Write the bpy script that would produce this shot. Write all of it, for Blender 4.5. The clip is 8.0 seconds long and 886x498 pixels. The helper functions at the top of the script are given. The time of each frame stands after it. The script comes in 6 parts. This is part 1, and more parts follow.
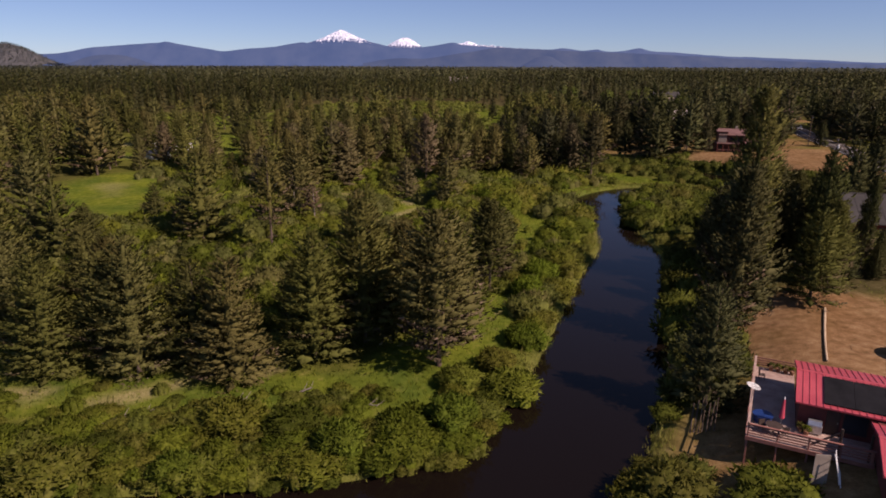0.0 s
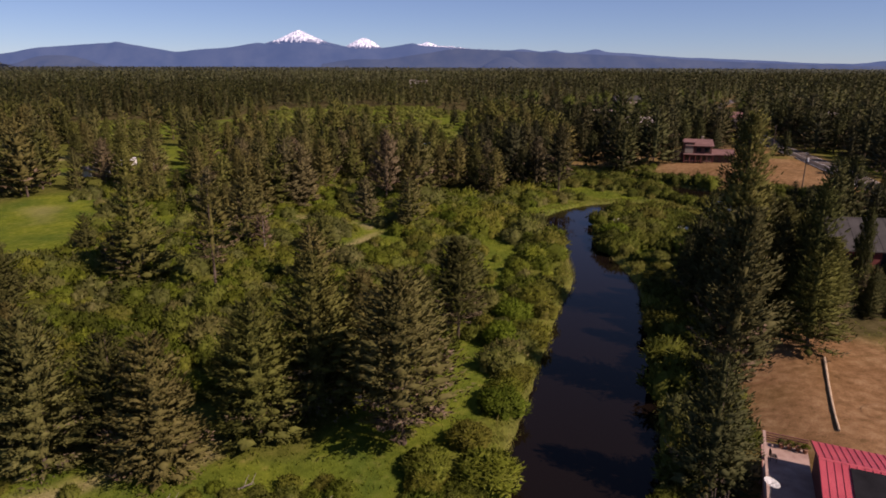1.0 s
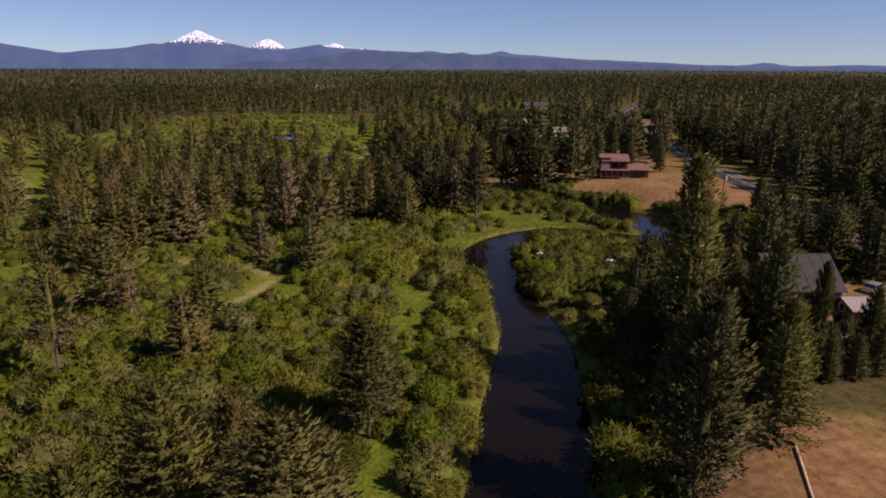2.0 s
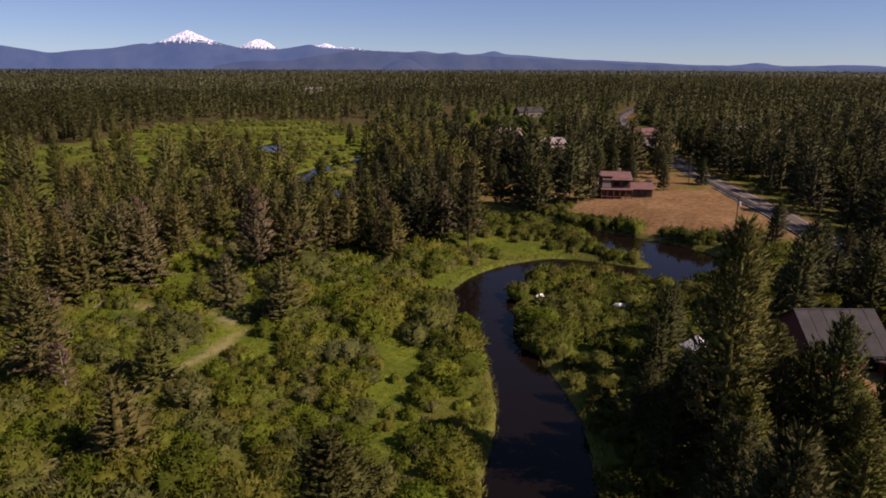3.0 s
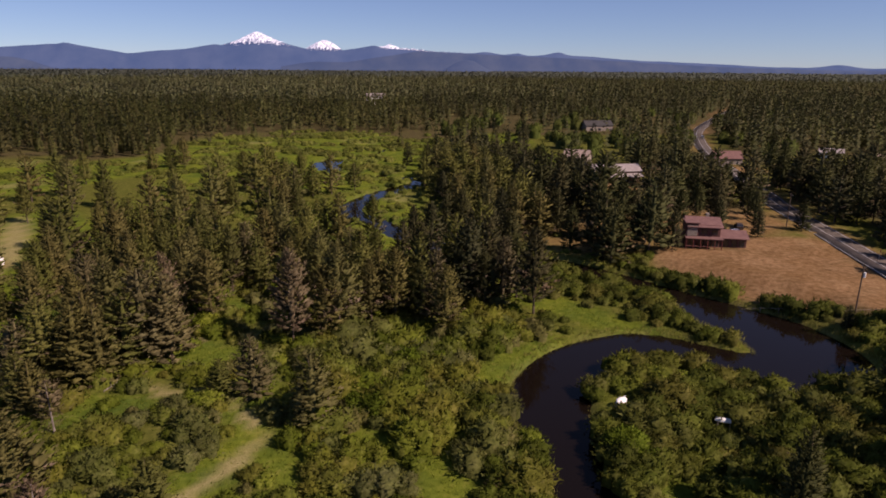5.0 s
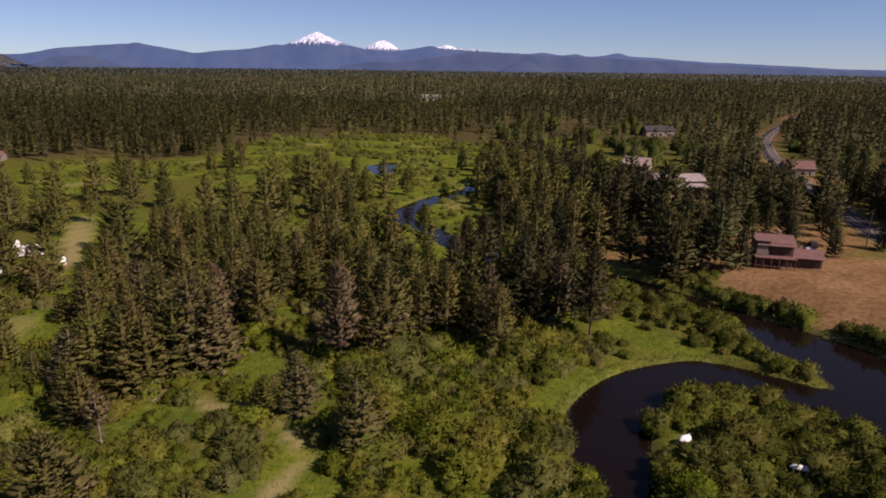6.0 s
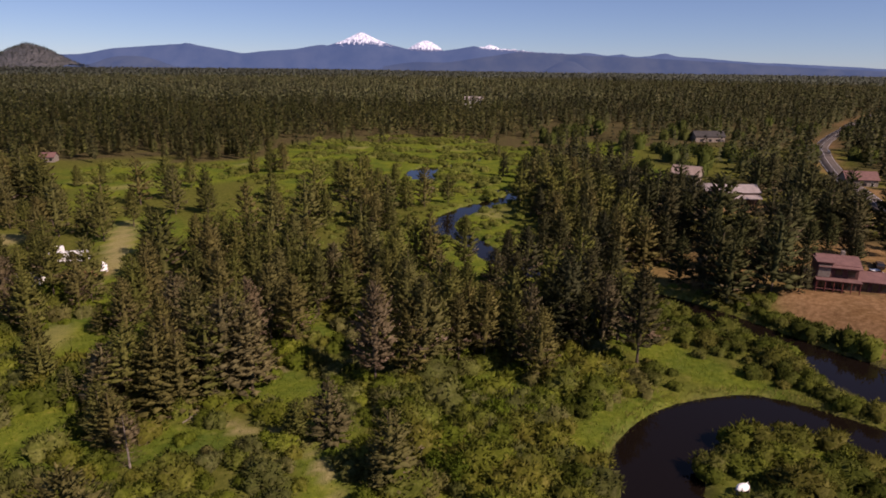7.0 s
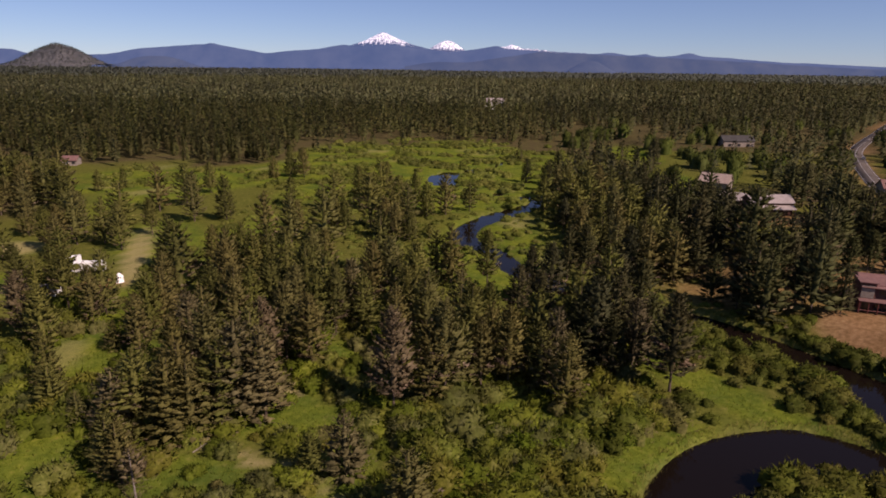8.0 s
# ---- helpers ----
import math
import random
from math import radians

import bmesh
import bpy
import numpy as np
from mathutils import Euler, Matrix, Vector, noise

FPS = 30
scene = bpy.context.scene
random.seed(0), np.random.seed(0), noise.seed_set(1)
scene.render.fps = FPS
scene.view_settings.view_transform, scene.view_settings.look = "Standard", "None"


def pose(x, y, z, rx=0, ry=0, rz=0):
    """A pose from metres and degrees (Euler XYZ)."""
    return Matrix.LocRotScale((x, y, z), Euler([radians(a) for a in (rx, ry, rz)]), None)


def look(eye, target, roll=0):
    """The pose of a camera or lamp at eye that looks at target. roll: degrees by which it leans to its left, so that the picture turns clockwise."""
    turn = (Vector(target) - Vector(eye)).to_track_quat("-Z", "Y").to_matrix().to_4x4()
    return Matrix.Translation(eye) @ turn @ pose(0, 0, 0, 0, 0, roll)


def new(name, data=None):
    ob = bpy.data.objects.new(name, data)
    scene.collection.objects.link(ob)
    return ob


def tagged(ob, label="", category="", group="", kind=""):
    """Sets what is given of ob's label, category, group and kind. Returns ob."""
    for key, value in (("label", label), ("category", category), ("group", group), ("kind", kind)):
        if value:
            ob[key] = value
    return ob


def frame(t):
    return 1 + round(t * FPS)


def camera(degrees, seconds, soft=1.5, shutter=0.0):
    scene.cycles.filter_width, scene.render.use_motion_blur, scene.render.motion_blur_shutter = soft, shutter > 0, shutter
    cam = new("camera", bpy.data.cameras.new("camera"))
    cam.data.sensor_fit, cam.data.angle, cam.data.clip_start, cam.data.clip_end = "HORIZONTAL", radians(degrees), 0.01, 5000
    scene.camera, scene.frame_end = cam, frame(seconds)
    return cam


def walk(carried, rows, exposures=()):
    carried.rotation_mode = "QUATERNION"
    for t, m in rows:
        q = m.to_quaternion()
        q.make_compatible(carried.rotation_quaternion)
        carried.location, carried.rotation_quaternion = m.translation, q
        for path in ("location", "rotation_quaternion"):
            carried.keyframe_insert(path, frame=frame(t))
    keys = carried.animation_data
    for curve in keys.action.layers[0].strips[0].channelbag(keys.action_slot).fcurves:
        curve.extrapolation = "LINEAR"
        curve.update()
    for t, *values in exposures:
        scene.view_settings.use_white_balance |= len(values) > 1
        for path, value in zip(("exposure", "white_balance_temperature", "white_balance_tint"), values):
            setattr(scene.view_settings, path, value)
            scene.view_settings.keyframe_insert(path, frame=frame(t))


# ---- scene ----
cam = camera(69.3, 8.0, soft=1.8)
# seconds, eye, target, roll
PATH = [
    (0, (0.046, -0.111, 30.708), (0.047, 1.81, 30.153), 0.2),
    (0.5, (-0.001, 2.569, 31.568), (0.054, 4.49, 31.014), 0.2),
    (1, (0.087, 9.63, 33.46), (0.204, 11.549, 32.906), 0.2),
    (1.5, (0.738, 17.512, 35.25), (1.057, 19.407, 34.697), 0.2),
    (2.8, (5.582, 36.59, 39.831), (5.98, 38.471, 39.282), 0.2),
    (3, (6.008, 39.218, 40.519), (6.408, 41.099, 39.968), 0.2),
    (3.5, (7.187, 45.579, 42.553), (7.583, 47.46, 42.001), 0.2),
    (4, (8.037, 51.696, 44.918), (8.429, 53.579, 44.367), 0.3),
    (4.5, (9.007, 57.296, 47.019), (9.321, 59.193, 46.468), 0.3),
    (5, (9.24, 59.663, 47.866), (9.464, 61.573, 47.314), 0.4),
    (6.5, (9.327, 67.046, 50.308), (9.323, 68.968, 49.755), 0.7),
    (7, (9.266, 69.618, 51.367), (9.207, 71.538, 50.813), 0.7),
    (7.5, (9.044, 72.403, 52.325), (8.947, 74.322, 51.769), 0.7),
    (8, (8.598, 75.295, 53.326), (8.477, 77.212, 52.77), 0.7),
]
walk(cam, [(t, look(eye, target, roll)) for t, eye, target, roll in PATH], [(0, 0.38, 7000, 34), (8, 0.36, 7000, 34)])

# ---- daylight: clear morning sky, sun high on the right behind the camera ----
SUN_AZ, SUN_EL = radians(-34), radians(42)
world = bpy.data.worlds.new("sky")
scene.world = world
world.use_nodes = True
wn, wl = world.node_tree.nodes, world.node_tree.links
sky = wn.new("ShaderNodeTexSky")
sky.sky_type = "NISHITA"
sky.sun_disc = False
sky.sun_elevation = SUN_EL
sky.sun_rotation = math.pi / 2 - SUN_AZ
sky.altitude = 1300
sky.air_density, sky.dust_density, sky.ozone_density = 0.8, 0.05, 3.0
clear = wn.new("ShaderNodeMix")
clear.data_type, clear.blend_type = "RGBA", "MULTIPLY"
clear.inputs[0].default_value = 1.0
clear.inputs[7].default_value = (0.83, 1.03, 1.17, 1)
wl.new(sky.outputs[0], clear.inputs[6])
haze = wn.new("ShaderNodeMix")
haze.data_type = "RGBA"
haze.inputs[0].default_value = 0.18
haze.inputs[7].default_value = (3.6, 5.6, 9.8, 1)
wl.new(clear.outputs[2], haze.inputs[6])
wl.new(haze.outputs[2], wn["Background"].inputs[0])
wn["Background"].inputs[1].default_value = 0.0550
sun_data = bpy.data.lights.new("sun", "SUN")
sun_data.energy, sun_data.angle, sun_data.color = 5.0, radians(0.53), (1.0, 0.90, 0.76)
sun = new("sun", sun_data)
sun_dir = Vector((math.cos(SUN_AZ) * math.cos(SUN_EL), math.sin(SUN_AZ) * math.cos(SUN_EL), math.sin(SUN_EL)))
sun.matrix_world = look(tuple(sun_dir * 200), (0, 0, 0))

# ---- material kit ----


def node_mat(name):
    m = bpy.data.materials.new(name)
    m.use_nodes = True
    return m, m.node_tree.nodes, m.node_tree.links, m.node_tree.nodes["Principled BSDF"]


def noise_node(n, l, scale, detail=4.0, coords="Object", rough=0.6):
    tc = n.new("ShaderNodeTexCoord")
    tex = n.new("ShaderNodeTexNoise")
    tex.inputs["Scale"].default_value, tex.inputs["Detail"].default_value = scale, detail
    tex.inputs["Roughness"].default_value = rough
    l.new(tc.outputs[coords], tex.inputs["Vector"])
    return tex


def ramp(n, l, socket, stops):
    r = n.new("ShaderNodeValToRGB")
    e = r.color_ramp.elements
    while len(e) < len(stops):
        e.new(0.5)
    for k, (p, c) in zip(e, stops):
        k.position, k.color = p, (*c, 1)
    l.new(socket, r.inputs[0])
    return r


def mix(n, l, a, b, fac, mode="MIX"):
    m = n.new("ShaderNodeMix")
    m.data_type, m.blend_type = "RGBA", mode
    for sock, v in ((m.inputs[0], fac), (m.inputs[6], a), (m.inputs[7], b)):
        if hasattr(v, "is_linked"):
            l.new(v, sock)
        else:
            sock.default_value = v if isinstance(v, (int, float)) else (*v, 1)
    return m.outputs[2]


def surface(name, dark, light, scale=3.0, fine=40.0, rough=0.8, bump=0.3, metal=0.0, depth=0.02, coords="Object", spec=0.4):
    """A plain surface with stains at one scale and grain at another."""
    m, n, l, p = node_mat(name)
    big, small = noise_node(n, l, scale, 5, coords), noise_node(n, l, fine, 3, coords)
    c = ramp(n, l, big.outputs[0], ((0.32, dark), (0.68, light))).outputs[0]
    g = ramp(n, l, small.outputs[0], ((0.3, (0.78, 0.78, 0.78)), (0.7, (1.12, 1.12, 1.12)))).outputs[0]
    c = mix(n, l, c, g, 1.0, "MULTIPLY")
    l.new(c, p.inputs["Base Color"])
    p.inputs["Roughness"].default_value, p.inputs["Metallic"].default_value = rough, metal
    p.inputs["Specular IOR Level"].default_value = spec
    b = n.new("ShaderNodeBump")
    b.inputs["Strength"].default_value, b.inputs["Distance"].default_value = bump, depth
    l.new(small.outputs[0], b.inputs["Height"])
    l.new(b.outputs[0], p.inputs["Normal"])
    return m


def foliage(name, stops, by_object=0.25, through_light=0.25, rough=0.65, patch=0.0, grain=0.0):
    """Leaves: each blade has its own shade, each plant its own tone."""
    m, n, l, p = node_mat(name)
    geo, oi = n.new("ShaderNodeNewGeometry"), n.new("ShaderNodeObjectInfo")
    c = ramp(n, l, geo.outputs["Random Per Island"], stops).outputs[0]
    own = n.new("ShaderNodeAttribute")
    own.attribute_name = "tone"
    add = n.new("ShaderNodeMath")
    add.operation = "ADD"
    l.new(oi.outputs["Random"], add.inputs[0])
    l.new(own.outputs["Fac"], add.inputs[1])
    one = n.new("ShaderNodeMath")
    one.operation = "FRACT"
    l.new(add.outputs[0], one.inputs[0])
    q = by_object
    k = ramp(n, l, one.outputs[0], ((0, (1 - q, 1 - q * 0.8, 1 - q)), (0.3, (1 - 0.3 * q, 1 + 0.1 * q, 1 - 0.8 * q)), (0.55, (1 + 0.3 * q, 1 + 0.08 * q, 1.0)), (0.8, (1 - 0.1 * q, 1 + 0.1 * q, 1 + 0.2 * q)), (1, (1 + 0.5 * q, 1 + 0.8 * q, 1 - 0.3 * q)))).outputs[0]
    c = mix(n, l, c, k, 1.0, "MULTIPLY")
    if patch:
        big = noise_node(n, l, patch, 3)
        g = ramp(n, l, big.outputs[0], ((0.35, (0.75, 0.72, 0.68)), (0.65, (1.2, 1.2, 1.05)))).outputs[0]
        c = mix(n, l, c, g, 1.0, "MULTIPLY")
    if grain:
        fine = noise_node(n, l, grain, 4, rough=0.7)
        g = ramp(n, l, fine.outputs[0], ((0.36, (0.76, 0.78, 0.74)), (0.64, (1.24, 1.22, 1.2)))).outputs[0]
        c = mix(n, l, c, g, 1.0, "MULTIPLY")
        b = n.new("ShaderNodeBump")
        b.inputs["Strength"].default_value, b.inputs["Distance"].default_value = 0.8, 0.15
        l.new(fine.outputs[0], b.inputs["Height"])
        l.new(b.outputs[0], p.inputs["Normal"])
    l.new(c, p.inputs["Base Color"])
    p.inputs["Roughness"].default_value = rough
    p.inputs["Specular IOR Level"].default_value = 0.04
    t, mx = n.new("ShaderNodeBsdfTranslucent"), n.new("ShaderNodeMixShader")
    l.new(c, t.inputs["Color"])
    mx.inputs[0].default_value = through_light
    l.new(p.outputs[0], mx.inputs[1])
    l.new(t.outputs[0], mx.inputs[2])
    l.new(mx.outputs[0], n["Material Output"].inputs[0])
    return m


M_needles = foliage("pine_needles", ((0.0, (0.076, 0.072, 0.027)), (0.6, (0.094, 0.089, 0.033)), (1.0, (0.118, 0.106, 0.044))), by_object=0.34, through_light=0.2, patch=0.5)
M_ponderosa = foliage("ponderosa_needles", ((0.0, (0.0475, 0.0475, 0.01875)), (0.6, (0.08125, 0.0775, 0.02875)), (1.0, (0.115, 0.1, 0.04125))), through_light=0.15, patch=0.5)
# East pines darker, west pines lighter: side-lit and front-lit tone put in base colour.
M_far_needles = foliage("far_pine_needles", ((0.0, (0.051, 0.053, 0.024)), (0.5, (0.070, 0.071, 0.030)), (1.0, (0.096, 0.089, 0.039))), by_object=0.3, through_light=0.3, patch=0.02)
M_half_shade_needles = foliage("half_shade_pine_needles", ((0.0, (0.042, 0.0462, 0.021)), (0.5, (0.0588, 0.0616, 0.0266)), (1.0, (0.0812, 0.0798, 0.0364))), by_object=0.3, through_light=0.14, patch=0.02)
M_shade_needles = foliage("shade_pine_needles", ((0.0, (0.033, 0.035, 0.018)), (0.5, (0.046, 0.047, 0.023)), (1.0, (0.063, 0.060, 0.031))), by_object=0.3, through_light=0.14, patch=0.02)
# Far canopy colours paled and blued: air haze put into the base colour.
M_light_haze_needles = foliage("light_haze_pine_needles", ((0.0, (0.092, 0.096, 0.054)), (0.5, (0.110, 0.113, 0.062)), (1.0, (0.130, 0.130, 0.075))), by_object=0.2, patch=0.004)
M_haze_needles = foliage("haze_pine_needles", ((0.0, (0.0684, 0.07904, 0.07144)), (1.0, (0.08512, 0.09576, 0.08512))), by_object=0.12, patch=0.003)
M_dry_needles = foliage("dying_pine_needles", ((0.0, (0.066, 0.054, 0.033)), (0.5, (0.098, 0.079, 0.050)), (1.0, (0.135, 0.110, 0.074))), by_object=0.25, through_light=0.15, patch=0.4)
M_twigs = foliage("dry_twigs", ((0.0, (0.0532, 0.038, 0.02432)), (1.0, (0.152, 0.114, 0.076))), through_light=0.05, rough=0.9)
M_willow = foliage("willow_leaves", ((0.0, (0.08584, 0.09744, 0.0174)), (0.6, (0.1137, 0.123, 0.0232)), (1.0, (0.1462, 0.1485, 0.04176))), by_object=0.46, through_light=0.4, patch=0.3, grain=2.4)
# Copy of the willow leaves, darkened to stand for shade on the east side.
M_shade_willow = foliage("shade_willow_leaves", ((0.0, (0.060, 0.067, 0.015)), (0.6, (0.083, 0.089, 0.021)), (1.0, (0.114, 0.115, 0.037))), by_object=0.4, through_light=0.35, patch=0.3, grain=2.4)
M_pale_willow = foliage("pale_willow_leaves", ((0.0, (0.094, 0.100, 0.032)), (0.6, (0.121, 0.124, 0.046)), (1.0, (0.158, 0.153, 0.067))), by_object=0.3, through_light=0.45, patch=0.3, grain=2.4)
M_far_willow = foliage("far_willow_leaves", ((0.0, (0.068, 0.082, 0.016)), (1.0, (0.130, 0.138, 0.038))), through_light=0.3, patch=0.02, grain=0.8)
M_aspen = foliage("aspen_leaves", ((0.0, (0.042, 0.054, 0.014)), (1.0, (0.078, 0.092, 0.028))), through_light=0.3, patch=0.02)
M_grass = foliage("grass_blades", ((0.0, (0.0757, 0.1067, 0.01186)), (0.7, (0.1295, 0.1606, 0.01824)), (1.0, (0.20, 0.205, 0.040))), through_light=0.4, patch=0.05)
M_reed = foliage("bank_reeds", ((0.0, (0.09728, 0.1034, 0.02432)), (0.6, (0.1581, 0.152, 0.04256)), (1.0, (0.2189, 0.1824, 0.07904))), through_light=0.35)
M_bark = surface("pine_bark", (0.05, 0.034, 0.024), (0.125, 0.092, 0.068), 1.5, 14, 0.95, 0.8, depth=0.04)
M_greybark = surface("dead_wood", (0.152, 0.1254, 0.1064), (0.2736, 0.2356, 0.2052), 1.2, 18, 0.9, 0.5)

# ---- geometry kit ----


def tri_mesh(name, verts, faces, mats=(), index=None, smooth=False, normals=None, tone=None):
    """A mesh from an array of corners and an array of triangles or quads."""
    me = bpy.data.meshes.new(name)
    verts, faces = np.asarray(verts, np.float32), np.asarray(faces, np.int32)
    n, k = faces.shape
    me.vertices.add(len(verts))
    me.vertices.foreach_set("co", verts.ravel())
    me.loops.add(n * k)
    me.loops.foreach_set("vertex_index", faces.ravel())
    me.polygons.add(n)
    me.polygons.foreach_set("loop_start", np.arange(0, n * k, k, dtype=np.int32))
    me.polygons.foreach_set("loop_total", np.full(n, k, np.int32))
    for m in mats:
        me.materials.append(m)
    if index is not None:
        me.polygons.foreach_set("material_index", np.asarray(index, np.int32))
    if smooth:
        me.polygons.foreach_set("use_smooth", np.ones(n, bool))
    me.update(calc_edges=True)
    if tone is not None:
        at = me.attributes.new("tone", "FLOAT", "POINT")
        at.data.foreach_set("value", np.asarray(tone, np.float32))
    if normals is not None:
        me.normals_split_custom_set_from_vertices(np.asarray(normals, np.float32))
    return me


def smooth01(v, a, b):
    t = np.clip((v - a) / (b - a), 0, 1)
    return t * t * (3 - 2 * t)


def wave_noise(x, y, size, seed):
    """Smooth lumps of about that size, from -1 to 1."""
    r = np.random.default_rng(seed)
    out = 0
    for k in range(7):
        a, ph, s = r.uniform(0, 6.28), r.uniform(0, 6.28), 2.2 / size * r.uniform(0.6, 1.9)
        out = out + np.sin((x * np.cos(a) + y * np.sin(a)) * s + ph + 1.3 * np.sin((y * np.cos(a) - x * np.sin(a)) * s * 0.7 + ph))
    return out / 4.2


def along(points, step):
    """A smooth line through points, each row of any width."""
    p = np.array(points, float)
    p = np.vstack((2 * p[0] - p[1], p, 2 * p[-1] - p[-2]))
    out = []
    for a, b, c, d in zip(p[:-3], p[1:-2], p[2:-1], p[3:]):
        n = max(2, int(np.hypot(*(c - b)[:2]) / step))
        for t in np.arange(n) / n:
            out.append(0.5 * (2 * b + (c - a) * t + (2 * a - 5 * b + 4 * c - d) * t * t + (3 * b - a - 3 * c + d) * t ** 3))
    out.append(p[-2])
    return np.array(out)


# the river's middle line and half width, upstream from the camera
LOWER_RIVER = [(-120, 20, 7), (-60, 29, 7), (-30, 32, 7), (-8, 34.5, 6.5), (6, 40, 6.3), (11.8, 50, 6.0), (17, 62, 5.9), (21.6, 75, 5.7),
               (26.3, 89, 5.3), (31.5, 104, 4.4), (33.2, 118, 3.5), (34.2, 129, 3.4), (34.6, 141, 5.5), (38.7, 150, 5.2), (46, 156.5, 5.0),
               (57, 158.8, 5.6)]
UPPER_RIVER = [(65.5, 154.5, 4.6), (73, 148, 6.0), (83, 149.5, 8.5), (84, 161, 8.5), (79.5, 171, 7.0), (73, 184, 4.4),
               (64, 199, 3.7), (56.5, 207.5, 3.6), (44, 216, 4), (30, 226, 4), (18, 240, 2.6), (15, 250, 2.6), (10, 260, 3.0), (3, 270, 3.4),
               (4, 285, 3.6), (13, 302, 3.8), (24, 316, 3.2), (30, 332, 1.6), (14, 345, 0.9), (-5, 358, 1.6), (-11, 378, 6.5), (-8, 394, 3.6), (10, 410, 0.7), (20, 440, 0.5)]
RIVER = along(LOWER_RIVER + UPPER_RIVER, 1.6)
ROAD = along([(92, 60, 0), (98, 100, 0), (107, 130, 0), (116, 155, 0), (124.5, 180, 0), (131.5, 206, 0), (141.5, 244, 0), (151, 275, 0), (167.5, 325, 0),
              (184, 372, 0), (212, 437, 0), (244, 500, 0), (313, 603, 0), (400, 730, 0), (600, 1000, 0)], 6.0)


def line_gap(line, x, y, width=None):
    """Distance from each place to a line, less the line's own half width."""
    x, y = np.asarray(x, float), np.asarray(y, float)
    out = np.full(x.shape, 1e9)
    fx, fy, fo = x.ravel(), y.ravel(), out.ravel()
    near = (fx > line[:, 0].min() - 60) & (fx < line[:, 0].max() + 60) & (fy > line[:, 1].min() - 60) & (fy < line[:, 1].max() + 60)
    idx = np.nonzero(near)[0]
    hw = line[:, 2] if width is None else np.full(len(line), width)
    for s in range(0, len(idx), 20000):
        k = idx[s:s + 20000]
        d = np.hypot(fx[k, None] - line[None, :, 0], fy[k, None] - line[None, :, 1]) - hw[None, :]
        fo[k] = d.min(axis=1)
    return fo.reshape(x.shape)


def river_gap(x, y):
    return line_gap(RIVER, x, y)


def road_gap(x, y):
    return line_gap(ROAD, x, y, 4.0)


def ellipse(x, y, cx, cy, rx, ry, turn=0.0, soft=0.25):
    """1 inside an ellipse, 0 outside, with a soft edge."""
    c, s = math.cos(radians(turn)), math.sin(radians(turn))
    u, v = ((x - cx) * c + (y - cy) * s) / rx, (-(x - cx) * s + (y - cy) * c) / ry
    return 1 - smooth01(np.hypot(u, v), 1 - soft, 1 + soft)


def east_bank(x, y):
    """1 on the terrace east of the river."""
    edge = np.interp(y, [0, 40, 62, 90, 118, 135, 150, 172, 190, 212, 250, 330, 470], [10, 18, 26, 36, 44, 66, 92, 92, 80, 64, 62, 70, 100])
    return smooth01(x - edge, 0, 14)


def height(x, y, gap=None):
    """Ground level above the water."""
    gap = river_gap(x, y) if gap is None else gap
    land = 0.75 + 0.22 * wave_noise(x, y, 22, 3) + 0.10 * wave_noise(x, y, 6, 4)
    land = land + 3.0 * east_bank(x, y) * (1 - smooth01(y, 500, 900))
    far = smooth01(np.hypot(x, y), 900, 2500)
    land = land * (1 - 0.8 * far)
    bank = smooth01(gap, -1.2, 1.6)
    return -1.6 + (land + 1.6) * bank


# ---- land cover ----
def dirt_mask(x, y):
    lot = np.maximum(ellipse(x, y, 42, 63, 10, 14, -30, 0.15), 0.6 * ellipse(x, y, 52, 64, 10, 9, 0, 0.2))
    lot = np.maximum(lot, 0.75 * ellipse(x, y, 29, 42, 11, 14, -28, 0.3))
    field = np.maximum(ellipse(x, y, 97, 188, 14, 26, 38, 0.12), ellipse(x, y, 112, 180, 9, 22, -10, 0.15))
    field = np.maximum(field, ellipse(x, y, 116, 205, 16, 12, 0, 0.2))
    yard = np.maximum(ellipse(x, y, 112, 232, 24, 16, 20, 0.3), ellipse(x, y, 108, 296, 14, 12, 0, 0.3))
    yard = np.maximum(yard, ellipse(x, y, 174, 330, 12, 14, 0, 0.3)) + ellipse(x, y, 79, 101, 14, 14, 0, 0.3)
    yard = np.maximum(yard, ellipse(x, y, -83.5, 217, 6, 4.5, 10, 0.3))
    yard = np.maximum(yard, 0.75 * ellipse(x, y, 82, 226, 28, 17, 0, 0.3))
    verge = 0.6 * (1 - smooth01(road_gap(x, y), 1.2, 4.0))
    return np.clip(np.maximum.reduce([lot, 0.84 * field, 0.8 * yard, verge]), 0, 1)


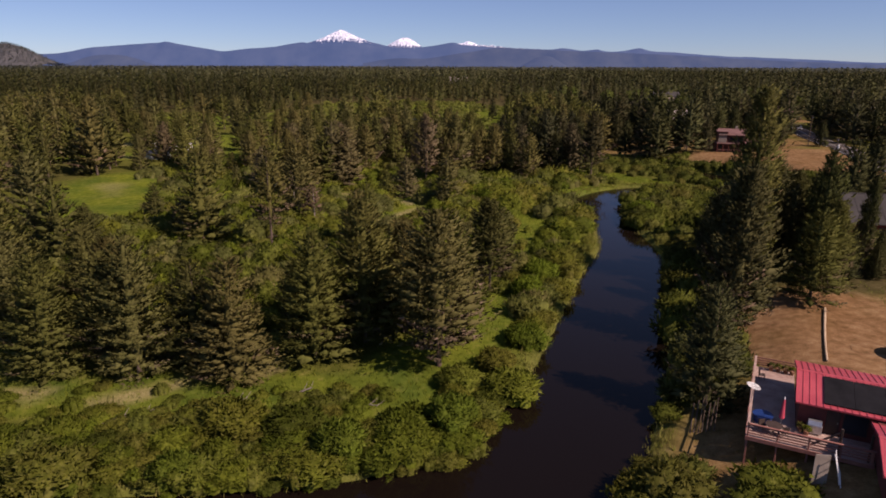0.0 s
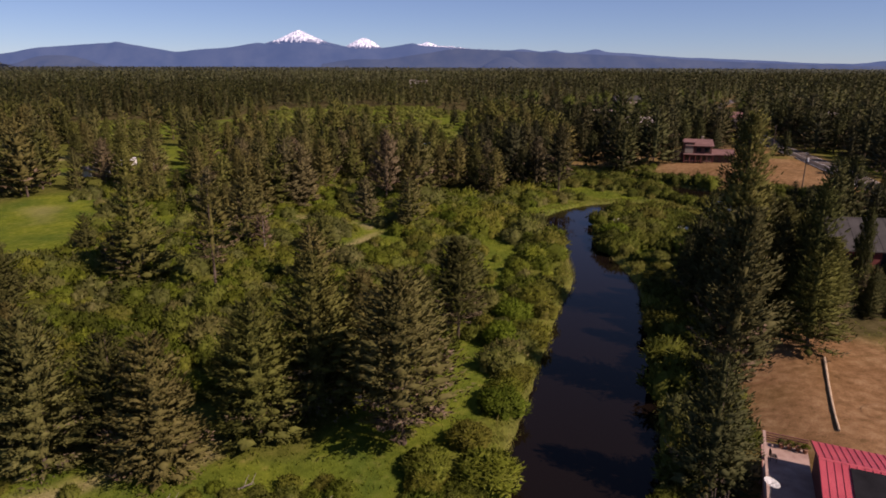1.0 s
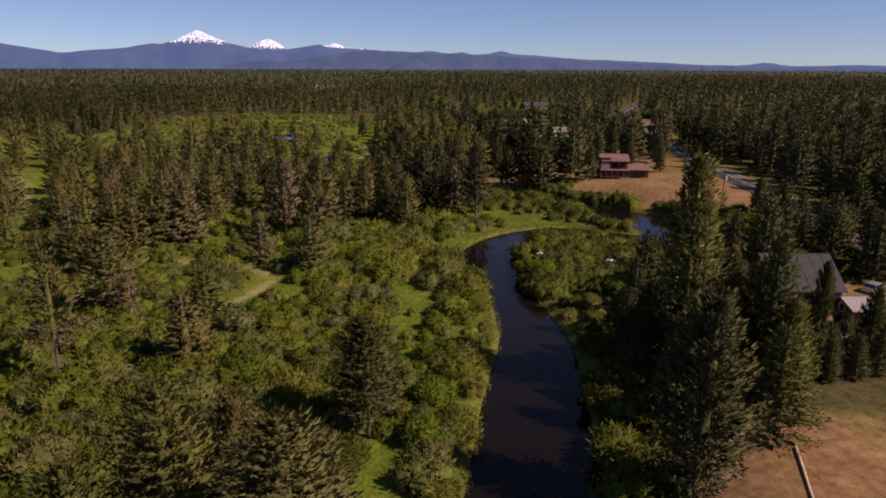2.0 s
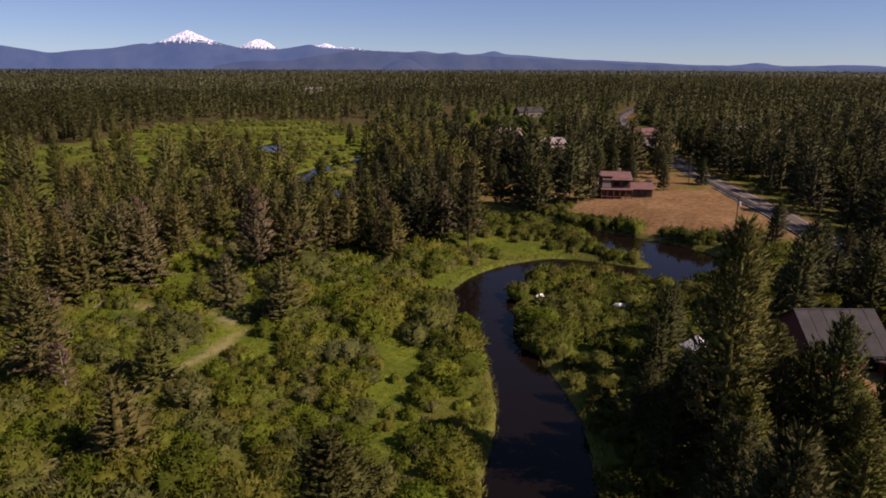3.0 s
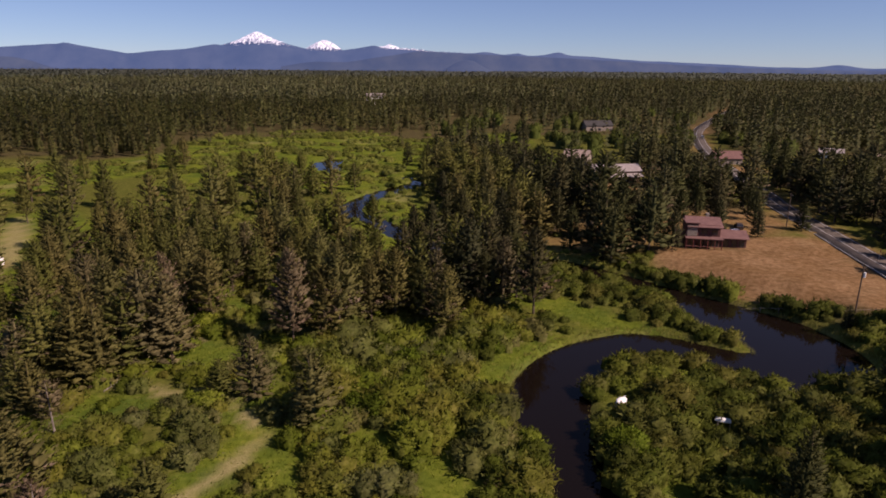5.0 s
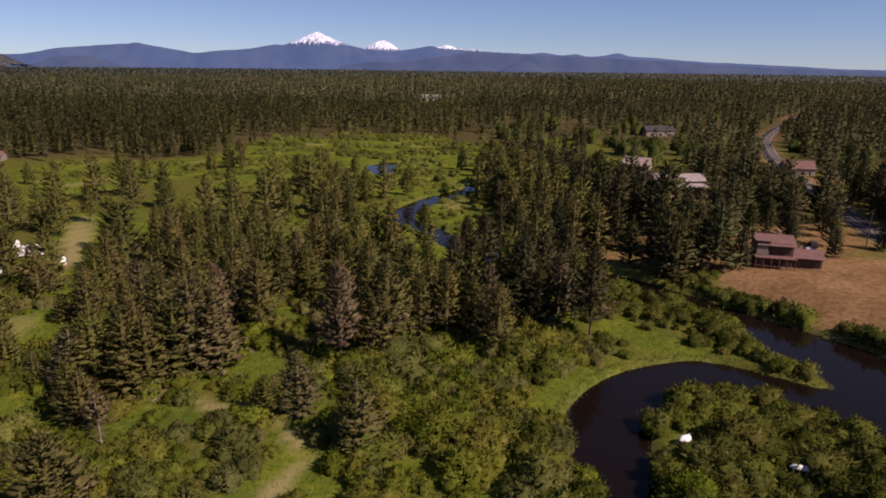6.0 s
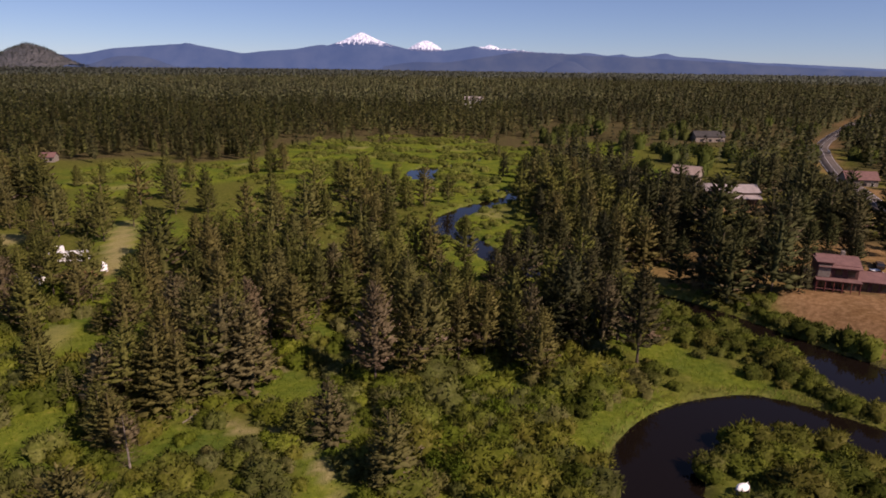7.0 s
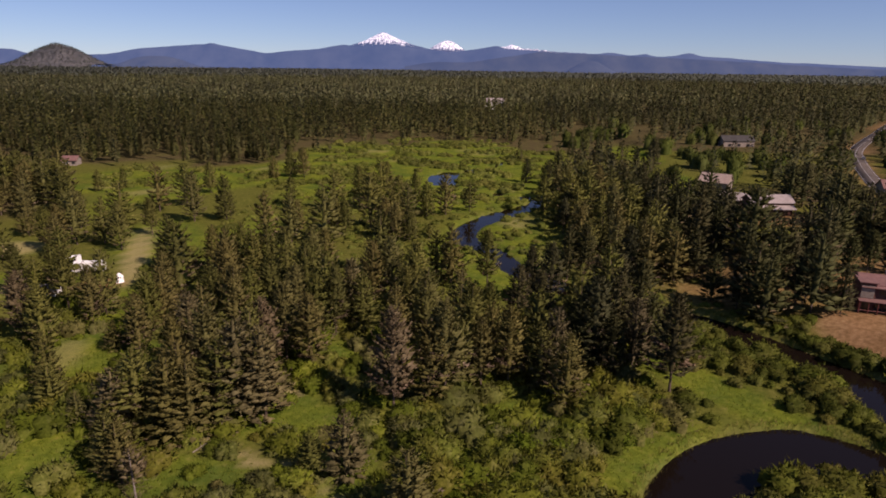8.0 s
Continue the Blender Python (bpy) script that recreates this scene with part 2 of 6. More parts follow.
TRACKS = along([(-22, 90, 0), (-19, 110, 0), (-14, 122, 0), (-6.5, 135, 0), (-12, 146, 0), (-24, 151, 0), (-34, 158, 0), (-27, 167, 0), (-20, 169, 0)], 2.0)
TRACK_FRONT = along([(-52, 55, 0), (-40, 53.5, 0), (-31, 53, 0), (-24, 57, 0), (-18, 60, 0)], 2.0)
GLADES = [(-89, 245, 4, 31, 24), (-126, 244, 10, 8, 0), (-57, 168, 5.5, 4.5, 20), (-80, 148, 15, 34, 12), (-27, 54, 25, 4.2, 4), (-4, 57, 5, 12, -15), (6, 72, 4, 16, -18), (-51, 146, 9, 8, 0), (-25, 163, 9, 8, 0),
          (-70, 206, 8, 36, 4), (-90, 258, 13, 26, 22), (-66, 262, 10, 24, 0), (12, 262, 17, 46, 0), (-108, 214, 20, 10, 15), (-140, 365, 42, 22, 0), (-60, 178, 5, 10, 0), (-45, 152, 14, 4, 10),
          (-6, 136, 3, 18, 30), (-38, 145, 19, 5, 4), (-20, 161, 12, 5, 0), (-31, 160, 6, 3.5, 0), (-10, 129, 4, 10, -35), (38, 158, 8, 4, 40), (-58, 167, 6, 6, 0), (-66, 126, 7, 12, 10)]
FAR_GLADES = [(-1.2, 203, 3.2, 7, 0), (-4.4, 257, 5, 10, 0), (3.2, 236, 3.5, 7, 0), (-66, 190, 4.5, 10, 0), (-79, 254, 4, 13, 0), (6.4, 153, 3.5, 8, -20), (7.4, 133.7, 5, 3, 0), (-31.7, 146.4, 11, 4, 0), (-20.9, 162, 6, 4, 0), (-43, 138, 5, 6, 0),
          (-62, 178, 9, 12, 0), (-47, 184, 8, 6, 10), (-14, 186, 7, 5, 0), (-34, 190, 5, 6, 0), (95, 360, 12, 26, -5), (98, 470, 12, 50, 0), (50, 175, 5, 24, 38), (17, 165, 9, 5, 0), (60, 144, 6, 5, 0),
          (6, 240, 12, 16, 0), (-9, 148, 4, 9, 0), (30, 152, 4, 10, -30), (46, 118, 6, 2.5, -25), (16, 118, 4, 24, -14)]


def big_meadow(x, y):
    wx, wy = x + 24 * wave_noise(x, y, 38, 91), y + 34 * wave_noise(x, y, 34, 92)
    return np.maximum(ellipse(wx, wy, -24, 420, 80, 108, 0, 0.12), ellipse(wx, wy, -128, 352, 46, 42, -8, 0.2))


def glade_mask(x, y):
    out = np.zeros(np.shape(x))
    for g in GLADES + FAR_GLADES:
        out = np.maximum(out, ellipse(x, y, *g))
    big = big_meadow(x, y)
    return np.maximum(out, big)


YARDS = [(104, 334, 17, 22), (84, 325, 8, 36), (104, 486, 17, 62), (170, 322, 13, 24), (244, 342, 26, 18), (97, 205, 12, 16), (170, 495, 18, 26), (160, 462, 9, 34, -18), (74, 98, 12, 12), (22, 845, 22, 26), (-95, 206, 12, 10), (163, 326, 14, 28), (-198, 380, 12, 13), (222, 330, 24, 36), (180, 326, 11, 30), (214, 328, 15, 62, -38), (164, 318, 14, 44, -30), (150, 284, 10, 40, -20), (109, 446, 12, 66, -15), (104, 300, 12, 18, -16), (100, 280, 15, 34, -22), (150, 312, 8, 26, -26)]


def pine_mask(x, y):
    """How thick the pine wood stands, 0 to 1."""
    d = np.zeros(np.shape(x))
    inside = lambda x0, x1, y0, y1, s=6: smooth01(x, x0 - s, x0 + s) * (1 - smooth01(x, x1 - s, x1 + s)) * smooth01(y, y0 - s, y0 + s) * (1 - smooth01(y, y1 - s, y1 + s))
    d = np.maximum(d, 0.035 * inside(-70, 44, 170, 335))
    d = np.maximum(d, 0.06 * inside(-420, -100, 235, 312, 8))
    d = np.maximum(d, 0.3 * inside(-260, -95, 60, 200, 10))
    d = np.maximum(d, 0.10 * inside(-100, -58, 60, 112))
    d = np.maximum(d, 0.85 * inside(38, 92, 228, 400))
    d = np.maximum(d, 0.55 * inside(56, 84, 203, 235, 4))
    d = np.maximum(d, 0.75 * inside(80, 400, 240, 350, 10))
    d = np.maximum(d, np.clip(0.35 + 0.9 * wave_noise(x, y, 24, 66), 0.08, 0.8) * inside(60, 400, 340, 640, 10))
    d = np.maximum(d, 0.8 * inside(38, 52, 74, 100, 3))
    right = np.interp(y, ROAD[:, 1], ROAD[:, 0])
    d = np.maximum(d, 0.95 * smooth01(x - right, 13, 20) * (y > 60))
    d = np.maximum(d, 0.95 * smooth01(y, 520, 545) * (1 - inside(64, 330, 300, 650, 10)))
    d = np.maximum(d, 0.24 * inside(-420, -116, 185, 240, 8))
    yw = y + 24 * wave_noise(x, y, 36, 93)
    d = np.maximum(d, 0.9 * (x < -104 + 14 * wave_noise(x, y, 30, 94)) * smooth01(yw, 395, 410) * (y < 565))
    d = np.maximum(d, 0.55 * inside(-420, -152, 240, 345, 8))
    d = d * np.where(d > 0.8, 0.95 + 0.35 * wave_noise(x, y, 26, 9), 0.70 + 0.85 * wave_noise(x, y, 26, 9))
    d = d * (1 - glade_mask(x, y)) * (1 - 0.93 * np.minimum(1, dirt_mask(x, y) * 1.3)) * smooth01(river_gap(x, y), 2.5, 7)
    d = d * smooth01(road_gap(x, y), 2.5, 6)
    d = np.maximum(d, 0.022 * big_meadow(x, y) * (y > 425))
    d = d * (1 - ellipse(x, y, -15, 184, 9, 9.5))
    for yd in YARDS:
        d = d * (1 - ellipse(x, y, *yd[:4], yd[4] if len(yd) > 4 else 0, 0.2))
    return np.clip(d, 0, 1)


def grid_lines(lo, hi, a, b, step, grow):
    """Lines that stand close from a to b and spread out towards lo and hi."""
    mid = list(np.arange(a, b + step, step))
    s, v, right = step, mid[-1], []
    while v < hi:
        s *= grow
        v += s
        right.append(min(v, hi))
    s, v, left = step, mid[0], []
    while v > lo:
        s *= grow
        v -= s
        left.append(max(v, lo))
    return np.array(left[::-1] + mid + right)


gx, gy = grid_lines(-5200, 5200, -70, 105, 1.7, 1.06), grid_lines(-900, 4700, 32, 222, 1.7, 1.045)
GX, GY = np.meshgrid(gx, gy)
GAP = river_gap(GX, GY)
GZ = height(GX, GY, GAP)
nx, ny = len(gx), len(gy)
i0 = (np.arange(ny - 1)[:, None] * nx + np.arange(nx - 1)[None, :]).ravel()
quads = np.stack((i0, i0 + 1, i0 + nx + 1, i0 + nx), 1)

M_ground, n, l, p = node_mat("ground_cover")
cov = n.new("ShaderNodeAttribute")
cov.attribute_name = "cover"
sep = n.new("ShaderNodeSeparateColor")
l.new(cov.outputs["Color"], sep.inputs[0])
n1, n2, n3 = noise_node(n, l, 0.10, 6), noise_node(n, l, 0.9, 6), noise_node(n, l, 7.0, 4)
grass = ramp(n, l, n2.outputs[0], ((0.28, (0.062, 0.088, 0.012)), (0.55, (0.100, 0.132, 0.018)), (0.8, (0.175, 0.172, 0.042)))).outputs[0]
grass = mix(n, l, grass, ramp(n, l, n1.outputs[0], ((0.35, (0.60, 0.70, 0.80)), (0.65, (1.25, 1.12, 0.95)))).outputs[0], 1.0, "MULTIPLY")
scrub = ramp(n, l, n2.outputs[0], ((0.3, (0.05472, 0.06232, 0.01216)), (0.6, (0.095, 0.0988, 0.02128)), (0.8, (0.1444, 0.1216, 0.0456)))).outputs[0]
dirt = ramp(n, l, n2.outputs[0], ((0.25, (0.126, 0.074, 0.037)), (0.5, (0.210, 0.127, 0.065)), (0.75, (0.300, 0.202, 0.115)))).outputs[0]
dirt = mix(n, l, dirt, ramp(n, l, n1.outputs[0], ((0.3, (0.78, 0.72, 0.62)), (0.7, (1.12, 1.1, 1.1)))).outputs[0], 1.0, "MULTIPLY")
tan = ramp(n, l, n3.outputs[0], ((0.3, (0.1824, 0.152, 0.0608)), (0.7, (0.3192, 0.266, 0.1368)))).outputs[0]
litter = ramp(n, l, n2.outputs[0], ((0.3, (0.038, 0.0342, 0.01368)), (0.6, (0.0798, 0.0646, 0.0304)), (0.8, (0.114, 0.0874, 0.0456)))).outputs[0]
c = mix(n, l, scrub, litter, cov.outputs["Alpha"])
c = mix(n, l, c, grass, sep.outputs[1])
bare = ramp(n, l, mix(n, l, n2.outputs[0], n3.outputs[0], 0.4), ((0.30, (0.55, 0.55, 0.55)), (0.42, (1, 1, 1)))).outputs[0]
bare = mix(n, l, bare, sep.outputs[0], 1.0, "MULTIPLY")
c = mix(n, l, c, dirt, bare)
c = mix(n, l, c, tan, sep.outputs[2])
c = mix(n, l, c, ramp(n, l, n3.outputs[0], ((0.3, (0.75, 0.75, 0.75)), (0.7, (1.15, 1.15, 1.15)))).outputs[0], 1.0, "MULTIPLY")
l.new(c, p.inputs["Base Color"])
p.inputs["Roughness"].default_value = 0.95
p.inputs["Specular IOR Level"].default_value = 0.0
b = n.new("ShaderNodeBump")
b.inputs["Strength"].default_value, b.inputs["Distance"].default_value = 0.6, 0.15
l.new(n3.outputs[0], b.inputs["Height"])
l.new(b.outputs[0], p.inputs["Normal"])

ground = new("ground", tri_mesh("ground", np.stack((GX.ravel(), GY.ravel(), GZ.ravel()), 1), quads, [M_ground], smooth=True))
cover = ground.data.color_attributes.new("cover", "FLOAT_COLOR", "POINT")
wob = 0.25 * wave_noise(GX, GY, 5, 21)
green = np.clip(np.maximum(glade_mask(GX, GY), 0.35 * (1 - smooth01(GAP, 3, 9))) + wob * 0.6, 0, 1)
dry = np.maximum(1 - smooth01(line_gap(TRACKS, GX, GY, 0.6) + wob * 3, 0, 1.0), 1 - smooth01(line_gap(TRACK_FRONT, GX, GY, 0.5) + wob * 3, 0, 1.2))
dry = np.maximum(dry, 0.9 * ellipse(GX, GY, -57, 168, 5, 4, 20))
dry = np.maximum(dry, 1.2 * ellipse(GX, GY, -89, 244, 3.4, 30, 24) * (wob + 0.8))
dry = np.maximum(dry, ellipse(GX, GY, -126, 244, 9, 7))
dry = np.maximum(dry, 0.4 * (1 - smooth01(np.abs(GAP - 0.3), 0.3, 0.9)) * np.clip(0.7 + 2 * wob, 0, 1))
dry = np.clip(np.maximum(dry, 0.5 * smooth01(wave_noise(GX, GY, 14, 33), 0.55, 0.9) * green), 0, 1)
rgba = np.stack((np.clip(dirt_mask(GX, GY) + wob * 0.4 * (dirt_mask(GX, GY) > 0.05), 0, 1), green, dry * 0.75, np.clip(1.5 * pine_mask(GX, GY) * (GY > 165) + (GY > 480) + ellipse(GX, GY, 104, 188, 26, 30, 0, 0.2) + ellipse(GX, GY, 62, 88, 24, 14, 20, 0.3), 0, 1)), -1).astype(np.float32)
cover.data.foreach_set("color", rgba.ravel())
tagged(ground, "green meadow and scrub ground with dry tan tracks and bare dirt", "ground", kind="structure")

# ---- river water ----
M_water, n, l, p = node_mat("river_water")
p.inputs["Base Color"].default_value = (0.006, 0.004, 0.003, 1)
p.inputs["Roughness"].default_value = 0.06
p.inputs["IOR"].default_value = 1.33
p.inputs["Specular IOR Level"].default_value = 0.18
wv = noise_node(n, l, 0.5, 4)
b = n.new("ShaderNodeBump")
b.inputs["Strength"].default_value, b.inputs["Distance"].default_value = 0.12, 0.05
l.new(wv.outputs[0], b.inputs["Height"])
l.new(b.outputs[0], p.inputs["Normal"])
water = new("water", tri_mesh("water", [(-125, 5, 0), (125, 5, 0), (125, 445, 0), (-125, 445, 0)], [(0, 1, 2, 3)], [M_water]))
tagged(water, "dark calm river water winding between grassy banks", "river", kind="structure")


def ground_at(x, y):
    return float(height(np.array([float(x)]), np.array([float(y)]))[0])


# ---- road ----
M_asphalt = surface("asphalt", (0.066, 0.056, 0.049), (0.108, 0.093, 0.082), 0.6, 30, 0.9, 0.3, spec=0.05)
M_paint = surface("road_paint", (0.30, 0.30, 0.30), (0.42, 0.42, 0.42), 2.0, 20, 0.7, 0.1)


def ribbon(name, line, offset, half, lift, m, thick=0.12):
    d = np.gradient(line[:, :2], axis=0)
    d /= np.linalg.norm(d, axis=1)[:, None]
    nrm = np.stack((d[:, 1], -d[:, 0]), 1)
    mid = line[:, :2]
    z = height(mid[:, 0], mid[:, 1]) + lift
    rows = []
    for o, dz in ((offset - half, -thick), (offset - half, 0), (offset + half, 0), (offset + half, -thick)):
        e = mid + nrm * o
        rows.append(np.column_stack((e, z + dz)))
    v = np.stack(rows, 1).reshape(-1, 3)
    f = []
    for k in range(len(line) - 1):
        for j in range(3):
            a = k * 4 + j
            f.append((a, a + 4, a + 5, a + 1))
    return new(name, tri_mesh(name, v, f, [m]))


road_line = ROAD[(ROAD[:, 1] > 90)]
road = tagged(ribbon("road", road_line, 0, 4.0, 0.14, M_asphalt), "two-lane grey asphalt road with white edge lines", "road", kind="structure")
for o in (-3.5, 3.5, 0.0):
    line = tagged(ribbon("road_line", road_line, o, 0.09, 0.146, M_paint, 0.004), "white painted line on the asphalt", "road line", kind="structure")

# ---- far mountains: a backdrop four kilometres off ----


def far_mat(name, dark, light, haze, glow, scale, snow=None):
    """Slopes of the distant backdrop; air haze is painted on as blue emission."""
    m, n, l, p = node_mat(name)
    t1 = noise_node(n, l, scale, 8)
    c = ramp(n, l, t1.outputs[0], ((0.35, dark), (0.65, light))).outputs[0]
    if snow:
        level, soft = snow
        tc, sx = n.new("ShaderNodeTexCoord"), n.new("ShaderNodeSeparateXYZ")
        l.new(tc.outputs["Object"], sx.inputs[0])
        t2 = noise_node(n, l, scale * 2.2, 10, rough=0.7)
        a = n.new("ShaderNodeMath")
        a.operation = "MULTIPLY_ADD"
        l.new(t2.outputs[0], a.inputs[0])
        a.inputs[1].default_value = soft
        l.new(sx.outputs[2], a.inputs[2])
        mr = n.new("ShaderNodeMapRange")
        mr.inputs[1].default_value, mr.inputs[2].default_value = level, level + 5
        l.new(a.outputs[0], mr.inputs[0])
        mp = n.new("ShaderNodeMapping")
        mp.inputs["Scale"].default_value = (1.0, 1.0, 0.28)
        t3 = n.new("ShaderNodeTexNoise")
        t3.inputs["Scale"].default_value, t3.inputs["Detail"].default_value, t3.inputs["Roughness"].default_value = 0.11, 6, 0.7
        l.new(tc.outputs["Object"], mp.inputs[0])
        l.new(mp.outputs[0], t3.inputs["Vector"])
        rock = ramp(n, l, t3.outputs[0], ((0.45, (0.12, 0.12, 0.12)), (0.53, (1, 1, 1))))
        k = n.new("ShaderNodeMath")
        k.operation = "MULTIPLY"
        l.new(mr.outputs[0], k.inputs[0])
        l.new(rock.outputs[0], k.inputs[1])
        c = mix(n, l, c, (0.80, 0.82, 0.86), k.outputs[0])
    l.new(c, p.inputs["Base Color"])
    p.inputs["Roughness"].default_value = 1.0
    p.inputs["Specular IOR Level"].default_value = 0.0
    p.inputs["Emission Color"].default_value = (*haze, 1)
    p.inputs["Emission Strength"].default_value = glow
    return m


# Bluish base colours and this emission paint haze onto each slope.
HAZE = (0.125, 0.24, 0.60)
M_range = far_mat("hazed_forested_slopes", (0.0228, 0.03192, 0.0418), (0.0418, 0.05168, 0.0608), HAZE, 0.2646, 0.006)
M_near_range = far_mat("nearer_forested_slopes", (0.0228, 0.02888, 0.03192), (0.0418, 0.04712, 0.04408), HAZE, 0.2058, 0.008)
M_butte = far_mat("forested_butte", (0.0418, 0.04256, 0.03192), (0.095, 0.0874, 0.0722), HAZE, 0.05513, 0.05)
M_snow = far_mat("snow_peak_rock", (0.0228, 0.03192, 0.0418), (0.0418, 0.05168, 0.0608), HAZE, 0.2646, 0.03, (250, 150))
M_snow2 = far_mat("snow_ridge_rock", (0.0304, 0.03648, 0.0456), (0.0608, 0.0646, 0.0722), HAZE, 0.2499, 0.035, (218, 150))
EYE_Z = 44.0


def heightfield(name, x0, x1, y0, y1, nu, nv, f, m, label, category="mountain"):
    X, Y = np.meshgrid(np.linspace(x0, x1, nu), np.linspace(y0, y1, nv))
    i = (np.arange(nv - 1)[:, None] * nu + np.arange(nu - 1)[None, :]).ravel()
    v = np.stack((X.ravel(), Y.ravel(), f(X, Y).ravel()), 1)
    ob = new(name, tri_mesh(name, v, np.stack((i, i + 1, i + nu + 1, i + nu), 1), [m], smooth=True))
    return tagged(ob, label, category, kind="structure")


def rough(X, Y, size, amp, seed):
    return amp * (wave_noise(X, Y, size, seed) + 0.5 * wave_noise(X, Y, size * 0.45, seed + 1) + 0.25 * wave_noise(X, Y, size * 0.2, seed + 2))


def hills(rows, yc, depth):
    """Rounded hills side by side along a range: place across and height."""
    def f(X, Y):
        q = along([(x, h, 0) for x, h in rows], 20.0)
        z = np.interp(X, q[:, 0], q[:, 1]) + EYE_Z + rough(X, Y, 160, 1.6, 61)
        return z * np.exp(-((Y - yc) / depth) ** 2) - 12 * (1 - np.exp(-((Y - yc) / depth) ** 2))
    return f


def volcano(xc, yc, skirt, rise, spread, seed):
    """A cone that steepens towards a small blunt top."""
    def f(X, Y):
        r = np.hypot(X - xc, (Y - yc) * 1.2)
        a = np.arctan2(Y - yc, X - xc)
        ribs = 1 + 0.05 * np.sin(9 * a + seed) + 0.04 * np.sin(17 * a)
        q = np.sqrt(r * r + 26 ** 2) - 26
        return (EYE_Z + skirt + rise * np.exp(-q * ribs / spread) + rough(X, Y, 34, 1.5, seed)) * np.exp(-np.clip((yc - 90 - Y) / 40, 0, 9))
    return f


def dome(xc, yc, skirt, rise, spread, seed):
    """A blunt steep-sided peak."""
    def f(X, Y):
        r = np.hypot(X - xc - 12, (Y - yc) * 1.2) * np.where(X > xc, 1.15, 0.92)
        return (EYE_Z + skirt + rise * np.maximum(-0.6, 1 - (r / spread) ** 1.35) + rough(X, Y, 26, 3.0, seed)) * np.exp(-np.clip((yc - 80 - Y) / 30, 0, 9))
    return f


WEST = [(-4400, 50), (-3700, 62), (-3270, 74), (-3110, 47), (-2900, 42), (-2600, 44), (-2500, 53), (-2323, 84), (-2090, 104), (-1918, 116), (-1860, 119), (-1829, 127), (-1790, 118), (-1710, 104), (-1561, 81), (-1449, 64), (-1298, 80),
        (-1110, 96), (-931, 124), (-869, 110), (-760, 122), (-640, 124), (-520, 116), (-374, 89), (-174, 80), (60, 60)]
EAST = [(-400, 60), (-250, 82), (-90, 100), (60, 126), (120, 112), (220, 104), (311, 97), (490, 84), (632, 84), (720, 83), (785, 91), (850, 84), (915, 75), (970, 80), (1019, 86), (1073, 71), (1200, 76), (1290, 93), (1368, 74), (1542, 65), (1889, 42), (2231, 32), (2462, 21),
        (2800, 8), (3060, 3), (3200, 8), (3336, 24), (3480, 8), (3627, 0), (4118, 9), (4400, 6), (5000, 0)]
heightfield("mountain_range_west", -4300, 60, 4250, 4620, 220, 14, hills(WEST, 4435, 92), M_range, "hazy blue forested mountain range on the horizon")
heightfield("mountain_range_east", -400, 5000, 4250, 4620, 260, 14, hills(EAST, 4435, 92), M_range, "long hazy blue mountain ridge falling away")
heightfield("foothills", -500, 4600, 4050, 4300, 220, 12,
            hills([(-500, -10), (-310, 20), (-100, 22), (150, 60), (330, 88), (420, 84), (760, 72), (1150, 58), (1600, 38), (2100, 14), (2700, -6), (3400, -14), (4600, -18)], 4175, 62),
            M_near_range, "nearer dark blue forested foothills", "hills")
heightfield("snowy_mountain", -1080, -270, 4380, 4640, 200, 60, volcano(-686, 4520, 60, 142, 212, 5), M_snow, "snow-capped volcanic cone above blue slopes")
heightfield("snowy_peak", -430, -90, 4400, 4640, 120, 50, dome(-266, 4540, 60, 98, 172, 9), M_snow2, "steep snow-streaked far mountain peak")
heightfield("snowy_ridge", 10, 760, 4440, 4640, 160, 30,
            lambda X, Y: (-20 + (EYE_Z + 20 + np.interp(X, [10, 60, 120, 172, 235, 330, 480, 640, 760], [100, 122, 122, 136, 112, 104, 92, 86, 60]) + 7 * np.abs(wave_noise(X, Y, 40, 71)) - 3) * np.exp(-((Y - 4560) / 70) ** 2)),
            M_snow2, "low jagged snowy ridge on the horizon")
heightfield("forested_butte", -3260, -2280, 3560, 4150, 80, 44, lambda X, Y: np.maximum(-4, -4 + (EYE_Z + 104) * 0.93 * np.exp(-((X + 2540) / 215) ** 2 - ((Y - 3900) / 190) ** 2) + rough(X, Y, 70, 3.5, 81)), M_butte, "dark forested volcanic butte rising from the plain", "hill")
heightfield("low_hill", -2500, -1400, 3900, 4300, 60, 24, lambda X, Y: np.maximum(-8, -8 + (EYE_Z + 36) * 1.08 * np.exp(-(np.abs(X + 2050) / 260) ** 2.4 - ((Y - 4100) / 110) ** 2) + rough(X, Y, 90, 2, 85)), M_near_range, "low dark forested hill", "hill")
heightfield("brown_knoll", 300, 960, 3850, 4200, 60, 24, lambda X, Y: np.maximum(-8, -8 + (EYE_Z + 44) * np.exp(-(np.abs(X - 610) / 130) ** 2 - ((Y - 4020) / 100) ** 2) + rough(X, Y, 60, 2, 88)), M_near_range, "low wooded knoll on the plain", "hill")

# ---- plants ----


def rand_unit(r, n):
    v = r.normal(size=(n, 3))
    return v / np.linalg.norm(v, axis=1)[:, None]


